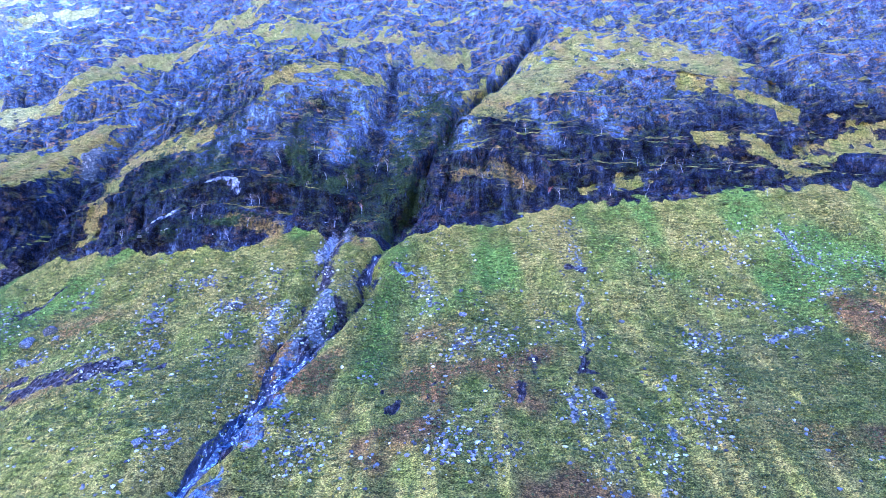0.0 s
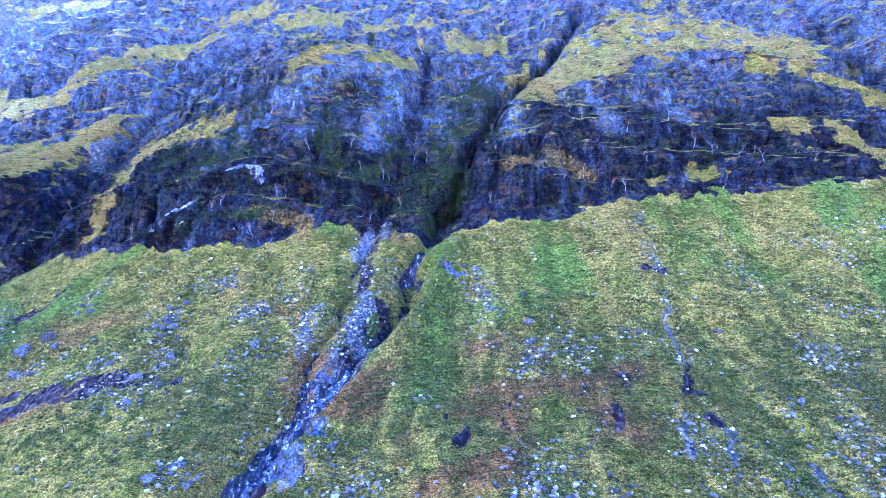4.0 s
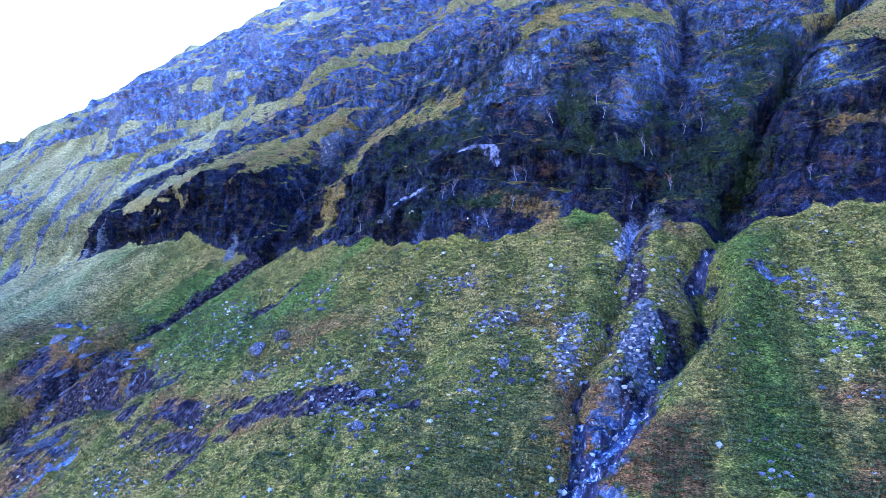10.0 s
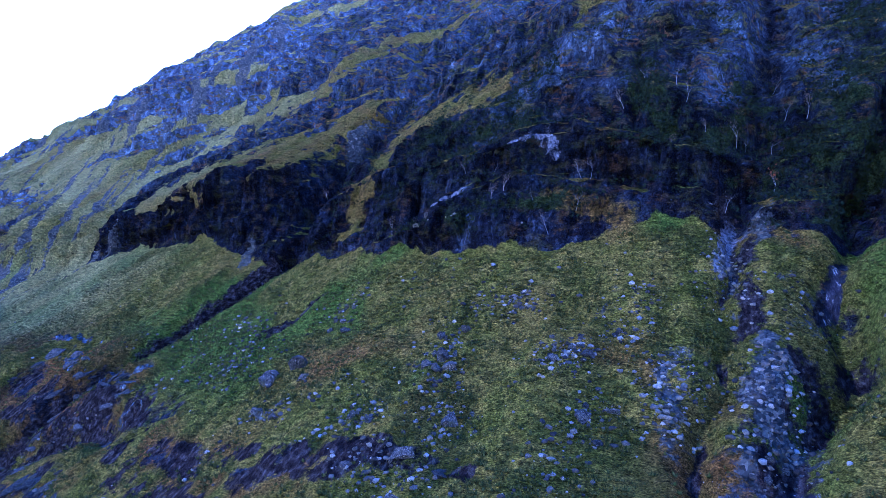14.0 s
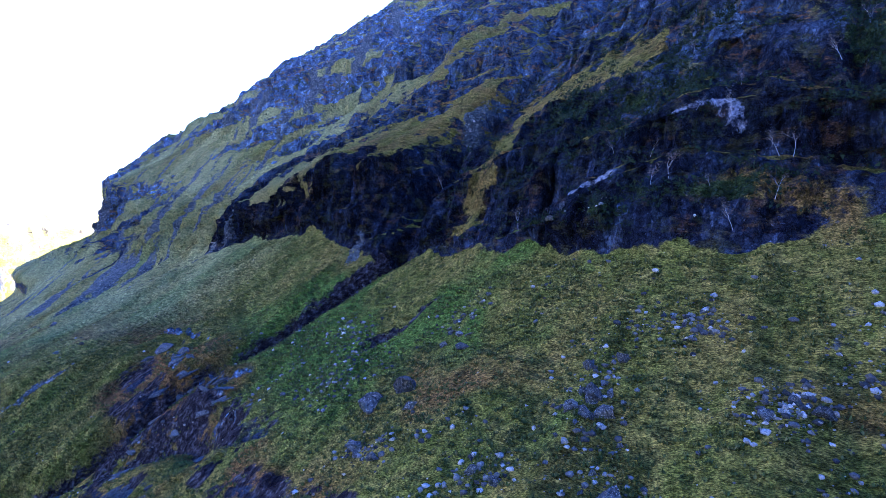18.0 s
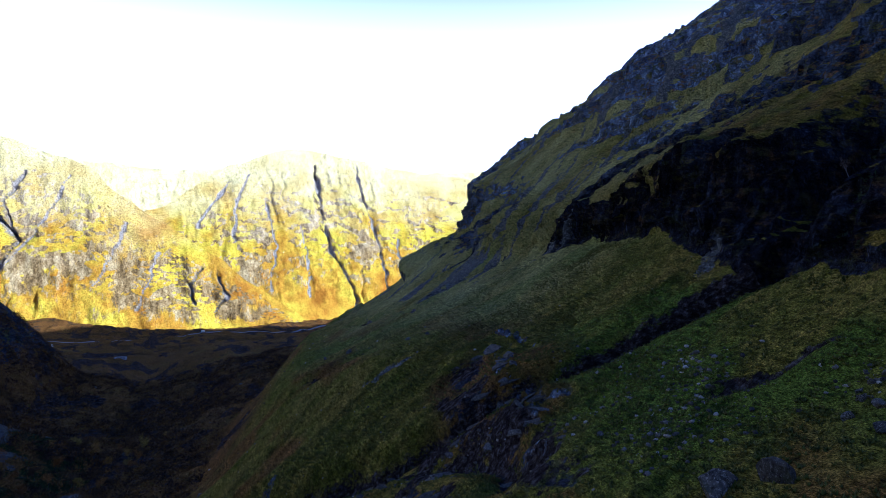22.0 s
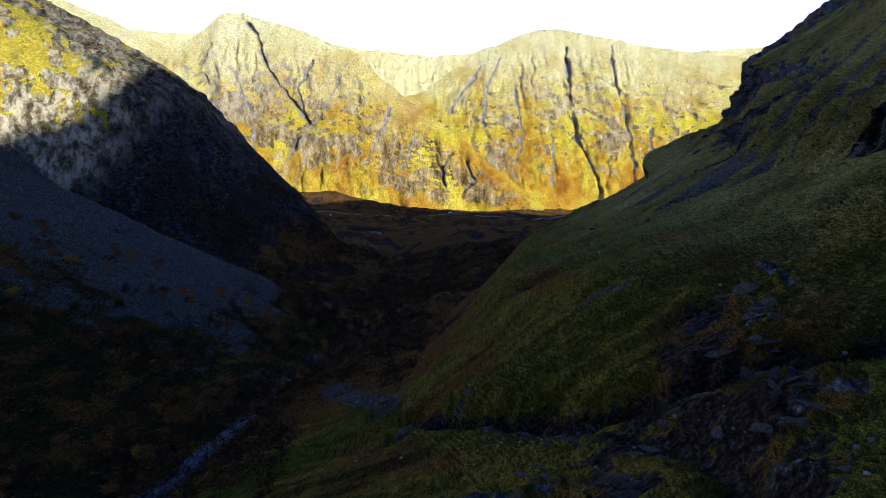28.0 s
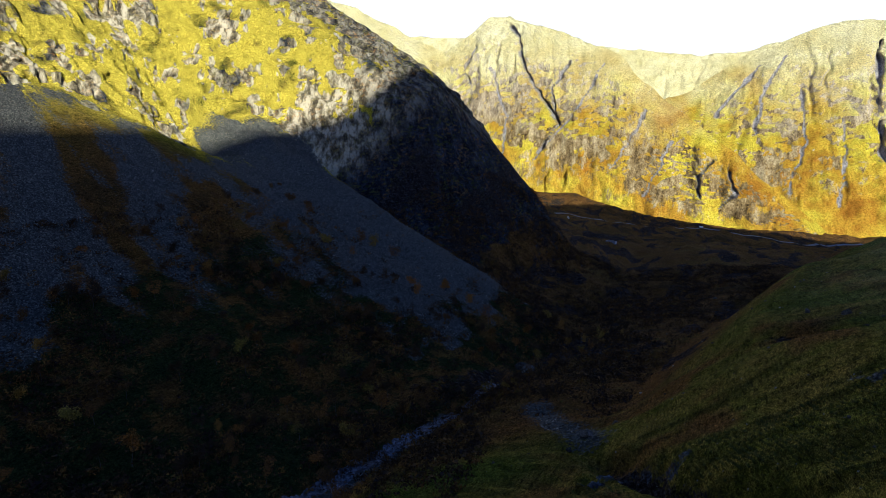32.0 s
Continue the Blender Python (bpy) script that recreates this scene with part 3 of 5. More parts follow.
    for pts, half, high in BANKS:
        d, w = near_line(x, y, pts)
        z = z + high * np.exp(-(d / half) ** 2) * smoothstep(0, 0.15, w) * (1 - smoothstep(0.8, 1, w))
    # unseen summit added to throw the pointed shadow across the glen
    shadow_peak = np.maximum(0, 84 - 0.55 * np.hypot(x - 435, y - 617))
    z = z + shadow_peak * (b > 6)
    wet = np.zeros(x.shape)
    for pts, half, deep in GULLIES:
        d, w = near_line(x + 1.2 * vnoise(x / 5, y / 5, 0 * x, 71), y, pts)
        fade = smoothstep(0, 0.08, w) * (1 - smoothstep(0.9, 1.0, w) * 0.7)
        cut = np.exp(-(d / half) ** 2) * fade
        z = z - deep * cut * (1 - 0.6 * crag)
        y = y + deep * cut * crag
        wet = np.maximum(wet, np.exp(-(d / (half * (0.95 if deep > 5 and half < 4 else 0.55))) ** 2) * fade)
    d, _ = near_line(x, y, [(p[0], p[1]) for p in dict((n, q) for n, _, q in LINES)["burn"]])
    z = z - 1.6 * np.exp(-(d / 5) ** 2)
    return x, y, z, b, rough, wet, ledge


GX, GY, GZ, GB, ROUGH, WET, LEDGE = shape_ground()


def slope_of(x, y, z):
    """How upright the ground is: 0 level, 1 upright."""
    p = np.stack([x, y, z], -1)
    du, dv = np.gradient(p, axis=1), np.gradient(p, axis=0)
    n = np.cross(du, dv)
    n /= np.linalg.norm(n, axis=-1, keepdims=True) + 1e-9
    return 1 - np.abs(n[..., 2])


def sheet(name, x, y, z, masks, mat, faceted=None):
    rows, cols = x.shape
    me = bpy.data.meshes.new(name)
    me.vertices.add(rows * cols)
    me.vertices.foreach_set("co", np.stack([x, y, z], -1).astype(np.float32).ravel())
    i = (np.arange(rows - 1)[:, None] * cols + np.arange(cols - 1)).ravel()
    quads = np.stack([i, i + 1, i + cols + 1, i + cols], -1).astype(np.int32)
    me.loops.add(quads.size)
    me.loops.foreach_set("vertex_index", quads.ravel())
    me.polygons.add(len(quads))
    me.polygons.foreach_set("loop_start", (np.arange(len(quads)) * 4).astype(np.int32))
    smooth = np.ones(len(quads), bool) if faceted is None else ~faceted[:-1, :-1].ravel()
    me.polygons.foreach_set("use_smooth", smooth)
    me.update(calc_edges=True)
    for key, values in masks.items():
        me.attributes.new(key, "FLOAT", "POINT").data.foreach_set("value", values.astype(np.float32).ravel())
    me.materials.append(mat)
    return new(name, me)


# stony chutes, places (x, y), half width
SCREE_STRIPS = [
    ([(-27.2, 129.5), (-27.6, 125), (-26.6, 120.5)], 2.4),
    ([(-36.6, 130), (-36.8, 125), (-36.4, 118)], 2.2),
    ([(34, 155), (32, 137), (30, 124), (28, 111)], 0.9),
    ([(23, 99), (22, 92)], 1.0),
    ([(28, 96), (25, 83), (23, 74)], 1.2),
    ([(40, 108), (37, 91), (31, 78)], 0.8),
    ([(85, 147), (90, 131)], 0.8),
    ([(82, 127), (100, 130), (115, 133)], 0.7),
    ([(66, 114), (84, 122)], 1.2),
    ([(4, 117), (2, 106)], 1.0),
    ([(-5, 140), (-4, 133), (-2, 126)], 2.0),
    ([(-207, 191), (-222, 180), (-228, 172)], 1.6),
    ([(-237, 189), (-247, 173), (-256, 155)], 1.0),
    ([(-200, 136), (-203, 132)], 1.4),
    ([(-186, 132), (-192, 122)], 1.2),
    ([(-290, 196), (-302, 182)], 1.2),
    ([(-262, 192), (-275, 175)], 1.0),
    ([(-318, 188), (-342, 168)], 1.3),
    ([(-340, 205), (-365, 186)], 1.5),
    ([(-141, 178), (-138, 172)], 1.8),
    ([(-128.5, 218), (-130, 210)], 2.4),
    ([(-217, 150), (-216, 136), (-214, 124)], 0.8),
    ([(-30, 150), (-30, 143)], 1.5),
    ([(-44, 142), (-45, 136)], 1.2),
]
# bare rock over which the stream slides
STREAM_BED = [
    ([(-26.5, 114), (-28, 111), (-30, 107), (-32, 103), (-34, 97), (-37, 88), (-41, 76), (-48, 65)], 1.9),
    ([(-33.6, 111), (-33.4, 106), (-33, 102)], 0.9),
    ([(-18, 148), (-20, 141)], 0.8),
]
# broken, heathery ground with bare slabs beside the left-hand ravine
BROKEN_GROUND = [
    ([(-168, 138), (-152, 131), (-138, 130), (-126, 128), (-112, 124)], 5.0),
    ([(-150, 126), (-140, 118), (-128, 113), (-120, 106)], 5.5),
    ([(-114, 119), (-98, 116), (-84, 112), (-70, 112)], 3.0),
]
# bare dark peat and wet rock
PEAT_SCARS = [
    ([(1.1, 106), (-0.8, 102), (-3.2, 97.4)], 0.65),
    ([(17.2, 109), (16, 103), (13.5, 96.8)], 0.85),
    ([(27.8, 110.5), (26, 104), (27.8, 102.7), (27.1, 98)], 0.8),
    ([(25.5, 104), (23.5, 101)], 0.7),
    ([(-7.6, 96.8), (-9.4, 93.7)], 0.5),
    ([(-9, 100), (-10.5, 99)], 0.45),
    ([(29.4, 136.2), (32.7, 135.9)], 0.8),
    ([(-114, 118), (-97, 117), (-82, 114), (-68, 114)], 1.3),
    ([(-102, 111), (-89, 109)], 1.8),
    ([(-88, 104), (-84, 107), (-80, 111), (-74, 112)], 1.6),
    ([(-71, 111), (-66, 113), (-61, 111)], 1.1),
    ([(-110, 112), (-105, 115), (-101, 117)], 1.7),
    ([(-142, 128), (-136, 128), (-125, 127), (-114, 123)], 2.6),
    ([(-160, 132), (-150, 130), (-142, 128)], 2.4),
    ([(-118, 124), (-112, 125)], 1.6),
    ([(-63, 113), (-56, 111)], 1.0),

    ([(-97, 152), (-104, 146), (-108, 141)], 1.0),
]


def ground_masks():
    flat = 0 * GX
    steep = smooth_rows(smooth_rows(slope_of(GX, GY, GZ), 3, 0), 3, 1)
    tilt = GZ - 0.30 * (GX + 200)
    rag = GB + 0.10 * fbm(GX / 5, GY / 5, flat, 80, 3)
    band = smoothstep(9.9, 10.05, rag) * (1 - smoothstep(14, 15, GB))
    south = (1 - smoothstep(3.0, 3.4, GB)) * (GX < -250)
    rock = smoothstep(0.13, 0.34, steep + 0.07 * fbm(GX / 7, GY / 7, GZ / 5, 81, 3)) * np.clip(band + south, 0, 1)
    rock = np.maximum(rock, (0.85 + 0.25 * fbm(GX / 9, GY / 9, GZ / 5, 82, 3)) * smoothstep(10.06, 10.14, rag) * smoothstep(0.10, 0.26, steep) * (1 - smoothstep(11.6, 12.1, GB)) * (GX > -215) * (GX < 400))
    bands = smoothstep(-0.15 - 0.35 * smoothstep(11.2, 12.0, GB), 0.35, fbm(tilt / 13, GX / 60, GY / 60, 75, 3) + 0.25 * (GB > 12.5))
    rock = rock * np.where((GX < -205) & (GB > 9), np.maximum(bands, smoothstep(-205, -225, GX) < 0.5), 1)
    rock = np.clip(rock * (1 - LEDGE * (0.85 + 0.9 * fbm(GX / 3.5, GY / 3.5, GZ / 2.5, 92, 4))), 0, 1)
    rock = np.maximum(rock, WET * smoothstep(9.0, 9.6, GB))
    nose = smoothstep(-315, -345, GX) * smoothstep(-520, -440, GX)
    rock = np.maximum(rock, nose * np.maximum(np.exp(-((GB - 11.3) / 0.40) ** 4), 0.9 * smoothstep(-330, -352, GX) * np.exp(-((GB - 9.42) / 0.18) ** 4)))
    for pts, half in OUTCROPS:
        d, _ = near_line(GX + vnoise(GX / 2.5, GY / 2.5, flat, 85), GY, pts)
        rock = np.maximum(rock, (0.62 + 0.6 * fbm(GX / 2.6, GY / 2.6, flat, 164, 3)) * np.exp(-(d / half) ** 2))
    # scree: the cone and fans across the burn, chutes below the crag, gravel in the stream bed
    cone, _ = near_line(GX, GY, [(-338, -126), (-336, -60), (-332, 28)])
    scree = 0.95 * (1 - smoothstep(4.7, 5.4, GB + 0.35 * fbm(GX / 8, GY / 8, flat, 68, 3))) * (1 - smoothstep(4, 46, cone * np.where(GX > -338, 0.50, 0.95) + np.where(GX > -330, 13, 3) * fbm(GX / 9, GY / 20, flat, 78, 3) - 0.10 * (GY + 126))) * (GB < 5.6) * (GX > -364)
    fan, _ = near_line(GX, GY, [(-228, -160), (-208, -117), (-187, -86), (-167, -60)])
    scree = np.maximum(scree, 0.75 * (1 - smoothstep(3, 16, fan + 4 * fbm(GX / 8, GY / 14, flat, 79, 3))) * (GB < 5.4))
    scree = np.maximum(scree, (0.46 + 0.45 * fbm(GX / 9, GY / 16, flat, 83, 4)) * smoothstep(2.9, 3.15, GB) * (1 - smoothstep(3.9, 4.9, GB)) * (GX > -345))
    patchy = fbm(GX / 2.6, GY / 3.6, flat, 90, 3)
    for pts, half in SCREE_STRIPS:
        d, _ = near_line(GX + 0.9 * fbm(GX / 3, GY / 3, flat, 84, 2), GY, pts)
        scree = np.maximum(scree, (np.where(half > 2.1, 0.76, 0.46) + 0.40 * patchy) * np.exp(-(d / half) ** 2))
    burn, _ = near_line(GX, GY, [(p[0], p[1]) for p in dict((n, q) for n, _, q in LINES)["burn"]])
    scree = np.maximum(scree, 0.8 * np.exp(-(burn / 3.0) ** 2) * (GX > -232))
    bank, _ = near_line(GX, GY, [(-236, 59), (-222, 68), (-208, 80)])
    scree = np.maximum(scree, 0.62 * np.exp(-(bank / 7) ** 2))
    peat = WET * np.where(GX > -60, 0.62 + 0.6 * patchy, 0.75) * (1 - smoothstep(9.4, 10.0, GB)) * smoothstep(6.2, 7, GB)
    for pts, half in PEAT_SCARS:
        d, _ = near_line(GX + fbm(GX / 2.5, GY / 2.5, flat, 86, 2), GY, pts)
        peat = np.maximum(peat, (0.62 + 0.85 * patchy) * np.exp(-(d / (1.4 * half)) ** 2))
    for pts, half in BROKEN_GROUND:
        d, _ = near_line(GX, GY, pts)
        d = np.exp(-(d / half) ** 2)
        peat = np.maximum(peat, d * (0.42 + 0.75 * fbm(GX / 3.4, GY / 4.4, flat, 161, 4)))
        rock = np.maximum(rock, d * (0.18 + 0.80 * fbm(GX / 4.2, GY / 3.2, flat, 162, 4)))
    wall, w = near_line(GX + 0.8 * patchy, GY, [(-123, 180), (-129, 173), (-136, 164), (-139, 153), (-144, 144), (-152, 133)])
    peat = np.maximum(peat, (0.95 - 0.25 * w + 0.2 * patchy) * np.exp(-(wall / 3.1) ** 2) * (GB < 10.1))
    worn, _ = near_line(GX, GY, [(-26, 157), (-26, 142), (-27, 128), (-29, 118)])
    worn = np.exp(-(worn / 7.5) ** 2)
    peat = np.maximum(peat, worn * (0.38 + 0.55 * fbm(GX / 3.5, GY / 5, flat, 72, 3)))
    scree = np.maximum(scree, worn * (0.16 + 0.50 * fbm(GX / 3, GY / 4, flat, 73, 3)))
    turf = np.zeros(GX.shape)
    for pts, half in BROKEN_GROUND:
        d, _ = near_line(GX, GY, pts)
        turf = np.maximum(turf, np.exp(-(d / (1.5 * half)) ** 2))
    low = (1 - smoothstep(6.2, 7.0, GB - 1.0 * smoothstep(-200, -250, GX))) * smoothstep(2.9, 3.6, GB)
    bracken = np.maximum(0.8 * low, 0.75 * turf * smoothstep(-0.2, 0.4, fbm(GX / 6, GY / 6, flat, 163, 3)))
    bracken = np.maximum(bracken, 0.75 * smoothstep(0.15, 0.7, fbm(GX / 15, GY / 15, flat, 87, 4)) * smoothstep(6, 7, GB) * (1 - smoothstep(8.3, 9.2, GB)))
    bracken = np.maximum(bracken, 0.6 * smoothstep(0.0, 0.5, fbm(GX / 8, GY / 8, GZ / 6, 88, 3)) * smoothstep(10, 10.5, GB) * (1 - 0.8 * LEDGE) * smoothstep(-250, -190, GX))
    bracken = np.maximum(bracken, LEDGE * (0.20 + 0.35 * fbm(GX / 5, GY / 5, GZ / 4, 165, 3)))
    rusty = near_marks(GX, GB, GZ, RUSTY)
    rock, bracken = rock * (1 - 0.55 * rusty), np.maximum(bracken, 0.5 * rusty)
    lush = smoothstep(0.0, 0.6, fbm(GX / 13, GY / 20, flat, 89, 4)) * smoothstep(7.5, 8.6, GB) * (1 - smoothstep(10, 10.6, GB)) * (1 - bracken)
    d, _ = near_line(GX, GY, [(-12, 146), (-12, 132), (-13, 119), (-14, 104)])
    lush = np.maximum(lush, 0.9 * np.exp(-(d / 4.0) ** 2))
    meadow, _ = near_line(GX, GY, [(-192, 62), (-182, 46)])
    lush = np.maximum(lush, 0.8 * np.exp(-(meadow / 9) ** 2))
    bracken = bracken * (1 - np.exp(-(meadow / 9) ** 2))
    heath = (0.44 + 0.55 * fbm(GX / 4, GY / 4, GZ / 3, 93, 4)) * near_marks(GX, GB, GZ, HEATH)
    wood = smoothstep(3.6, 4.2, GB) * (1 - smoothstep(5.8, 6.3, GB)) * smoothstep(-352, -335, GX) * (1 - smoothstep(-100, -60, GX)) * (1 - np.exp(-(meadow / 12) ** 2))
    heath = np.maximum(heath, wood * (0.62 + 0.4 * fbm(GX / 7, GY / 7, flat, 69, 3)))
    peat = np.maximum(peat, 0.60 * low * np.where(GB > 5.3, smoothstep(-205, -250, GX), smoothstep(-335, -365, GX)) * smoothstep(-0.1, 0.45, fbm(GX / 26, GY / 12, flat, 66, 5)))
    # bands of stone and grass that run down the open slope further along the glen
    stripe = fbm((GX + 0.6 * GY) / 5, GY / 34, flat, 97, 3) * smoothstep(-215, -250, GX) * smoothstep(8.3, 9.2, GB) * (1 - smoothstep(13.5, 14.5, GB))
    scree = np.maximum(scree, 0.66 * smoothstep(0.15, 0.6, stripe))
    # painted sunlight: full on the lit slope, weaker on the shaded spur
    gold_lit = (1 - smoothstep(2.9, 3.3, GB)) * (0.35 + 0.65 * smoothstep(-425, -375, GX)) * smoothstep(-0.9, -0.2, fbm(GX / 9, GY / 9, GZ / 12, 98, 3))
    rock = np.where(GB < 3.1, np.clip(south * smoothstep(-0.25, 0.35, 0.8 * fbm(GX / 11, GY / 11, GZ / 20, 99, 4) + 0.7 * fbm(GX / 3.0, GY / 3.0, GZ / 22, 100, 3) + 1.0 * smoothstep(-385, -425, GX) - 0.12 + 0.80 * smoothstep(-300, -235, GX) + 0.6 * smoothstep(2.2, 2.8, GB) * (GX < -345) + 1.5 * (steep - 0.45)), 0, 1), rock)
    rock = np.maximum(rock, 0.8 * (GX < -364) * (GX > -520) * smoothstep(2.9, 3.0, GB) * (1 - smoothstep(4.3, 4.9, GB + 0.3 * fbm(GX / 15, GY / 15, GZ / 15, 76, 3))))
    # wet rock plus painted shade: the steep lower wall and the crag gullies
    damp_shade = smoothstep(9.75, 10.0, GB) * (1 - smoothstep(11.05, 11.8, GB + 0.5 * fbm(GX / 14, GY / 14, GZ / 10, 77, 3))) * (GX > -220) * (GX < 140)
    damp_shade = np.maximum(damp_shade, np.where(GB > 9.8, WET, 0))
    tone = np.clip(0.46 + 0.08 * blocks(GX, GZ, 141, 5.5, 7) + 0.09 * blocks(GX, GZ, 151, 2.1, 3.2) + 0.12 * fbm(GX / 17, GY / 17, GZ / 22, 155, 4), 0, 1)
    # lighter upwards: skylight and haze on the upper crag painted into the tone
    tone = np.clip(tone - 0.12 + 0.24 * smoothstep(11.1, 12.4, GB + 0.5 * fbm(GX / 18, GY / 18, GZ / 18, 94, 3)), 0, 1)
    tone = np.clip(tone + 0.35 * smoothstep(-190, -230, GX) * (GB > 9), 0, 1)
    pale = near_marks(GX, GB, GZ, PALE_FACES)
    tone, damp_shade = np.maximum(tone, 0.80 * pale), damp_shade * (1 - pale)
    for pts, half in OUTCROPS:
        d, _ = near_line(GX, GY, pts)
        tone = np.maximum(tone, 0.95 * np.exp(-(d / (1.5 * half)) ** 2))
    # dry grass with painted skylight on the open slope along the glen
    dry_lit = 0.85 * smoothstep(-145, -225, GX) * smoothstep(8.0, 9.0, GB) * (0.8 + 0.5 * fbm(GX / 12, GY / 20, flat, 70, 3))
    dry_lit = np.maximum(dry_lit, 0.10 * smoothstep(11.6, 12.6, GB))
    pale = near_marks(GX, GB, GZ, WHITE_FACES)
    bed = np.zeros(GX.shape)
    for pts, half in STREAM_BED:
        d, _ = near_line(GX + 0.8 * fbm(GX / 2.5, GY / 4, flat, 157, 2), GY, pts)
        bed = np.maximum(bed, 0.9 * np.exp(-(d / half) ** 4))
    return {"bed": bed, "pale": 0.60 * pale, "dry_lit": np.clip(dry_lit, 0, 1), "tone": tone, "damp_shade": 0.9 * damp_shade, "gold_lit": gold_lit, "rock": rock, "scree": scree, "peat": peat, "bracken": bracken, "lush": lush, "heath": heath}


G_MASKS = ground_masks()
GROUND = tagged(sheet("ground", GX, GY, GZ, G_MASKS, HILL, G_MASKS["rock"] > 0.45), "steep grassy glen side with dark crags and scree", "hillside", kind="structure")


def make_far_material():
    m, nt, bsdf = material("sunny_mountain")
    v1 = n_scaled(nt, 1, 1, 1)
    vs = n_scaled(nt, 1, 1, 0.35)
    big = n_noise(nt, 0.009, 7, 0.65, v1)
    fine = n_noise(nt, 0.11, 8, 0.75, vs)
    grain = n_noise(nt, 0.30, 5, 0.75, v1)
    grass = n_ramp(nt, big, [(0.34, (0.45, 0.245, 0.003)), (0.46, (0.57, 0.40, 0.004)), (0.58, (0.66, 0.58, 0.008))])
    # pale grass and rock tints towards the crests paint in haze and glare
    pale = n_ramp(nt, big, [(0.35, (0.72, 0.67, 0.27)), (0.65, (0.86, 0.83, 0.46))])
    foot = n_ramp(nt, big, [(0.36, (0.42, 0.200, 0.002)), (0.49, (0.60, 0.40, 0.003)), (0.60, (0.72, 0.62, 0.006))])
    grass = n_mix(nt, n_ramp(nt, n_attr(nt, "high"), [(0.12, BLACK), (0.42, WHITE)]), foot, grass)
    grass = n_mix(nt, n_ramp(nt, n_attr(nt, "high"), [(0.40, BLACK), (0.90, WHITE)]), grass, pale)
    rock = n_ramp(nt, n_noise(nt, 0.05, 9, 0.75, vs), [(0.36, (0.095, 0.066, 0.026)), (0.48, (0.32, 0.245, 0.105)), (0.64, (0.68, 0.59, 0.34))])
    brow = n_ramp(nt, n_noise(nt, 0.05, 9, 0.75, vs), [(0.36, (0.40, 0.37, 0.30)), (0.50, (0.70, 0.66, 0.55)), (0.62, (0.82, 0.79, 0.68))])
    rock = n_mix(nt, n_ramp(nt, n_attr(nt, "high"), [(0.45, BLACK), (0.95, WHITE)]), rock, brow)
    add = nt.nodes.new("ShaderNodeMath")
    add.operation = "MULTIPLY_ADD"
    nt.links.new(fine, add.inputs[0])
    add.inputs[1].default_value = 1.6
    nt.links.new(n_attr(nt, "rock"), add.inputs[2])
    sub = nt.nodes.new("ShaderNodeMath")
    sub.operation = "SUBTRACT"
    nt.links.new(add.outputs[0], sub.inputs[0])
    sub.inputs[1].default_value = 0.8
    share = n_ramp(nt, sub.outputs[0], [(0.36, BLACK), (0.56, WHITE)])
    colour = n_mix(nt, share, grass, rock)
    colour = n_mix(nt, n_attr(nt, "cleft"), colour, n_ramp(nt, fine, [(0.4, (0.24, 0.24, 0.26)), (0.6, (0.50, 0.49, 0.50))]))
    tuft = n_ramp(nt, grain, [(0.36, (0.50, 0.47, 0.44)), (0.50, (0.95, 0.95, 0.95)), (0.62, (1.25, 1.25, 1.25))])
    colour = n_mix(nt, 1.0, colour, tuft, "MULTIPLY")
    nt.links.new(colour, bsdf.inputs["Base Color"])
    bsdf.inputs["Roughness"].default_value = 0.95
    bsdf.inputs["Specular IOR Level"].default_value = 0.05
    first = n_bump(nt, fine, 1.0, 12.0, bsdf)
    second = n_bump(nt, n_noise(nt, 0.035, 8, 0.75, vs), 1.0, 30.0, bsdf, first)
    n_bump(nt, grain, 0.8, 3.0, bsdf, second)
    return m


FAR = make_far_material()
# far hills: the crest as (y, z), gullies as places (y, z) with half width and depth
DOME_CREST = [(-900, 150), (-300, 20), (-138, -40), (-21, -5), (30, 42), (145, 120), (199, 139), (300, 174), (390, 185), (455, 168), (728, 113), (922, 98), (1006, 60), (1300, 120), (1700, 160)]
DOME_GULLIES = [
    ([(401, 125), (401, 40), (401, -38), (408, -134), (447, -217), (463, -290)], 11, 32),
    ([(537, 126), (532, 40), (544, -39), (550, -136), (551, -237)], 10, 22),
    ([(242, 8), (260, -112), (233, -221)], 7, 8),
    ([(613, -100), (598, -216)], 8, 10),
    ([(330, -60), (340, -150), (330, -240)], 6, 6),
    ([(150, 70), (80, -20), (60, -60)], 9, 10),
    ([(200, 90), (160, 0), (150, -100)], 7, 6),
]
SPUR_CREST = [(-2000, 420), (-1400, 380), (-1000, 250), (-760, 150), (-660, 110), (-600, 145), (-544, 199), (-481, 196), (-349, 160), (-233, 117), (-166, 85), (-87, 10), (9, -58), (111, -127), (191, -200), (305, -283), (360, -300), (500, -310)]
SPUR_GULLIES = [
    ([(-470, 170), (-443, 140), (-397, 47), (-331, -28), (-292, -77), (-331, -151)], 9, 24),
    ([(-288, 77), (-320, 7), (-297, -71)], 8, 16),
    ([(75, -145), (44, -182), (52, -222)], 7, 20),
    ([(109, -171), (124, -212), (96, -244)], 7, 22),
    ([(-205, 66), (-254, -53), (-339, -164)], 6, 6),
    ([(-84, -42), (-115, -117), (-146, -180)], 6, 5),
    ([(-560, 120), (-575, 60), (-560, 20)], 8, 20),
    ([(-500, 60), (-430, -60), (-420, -160)], 6, 5),
    ([(-20, -110), (-40, -170), (-60, -230)], 6, 4),
]
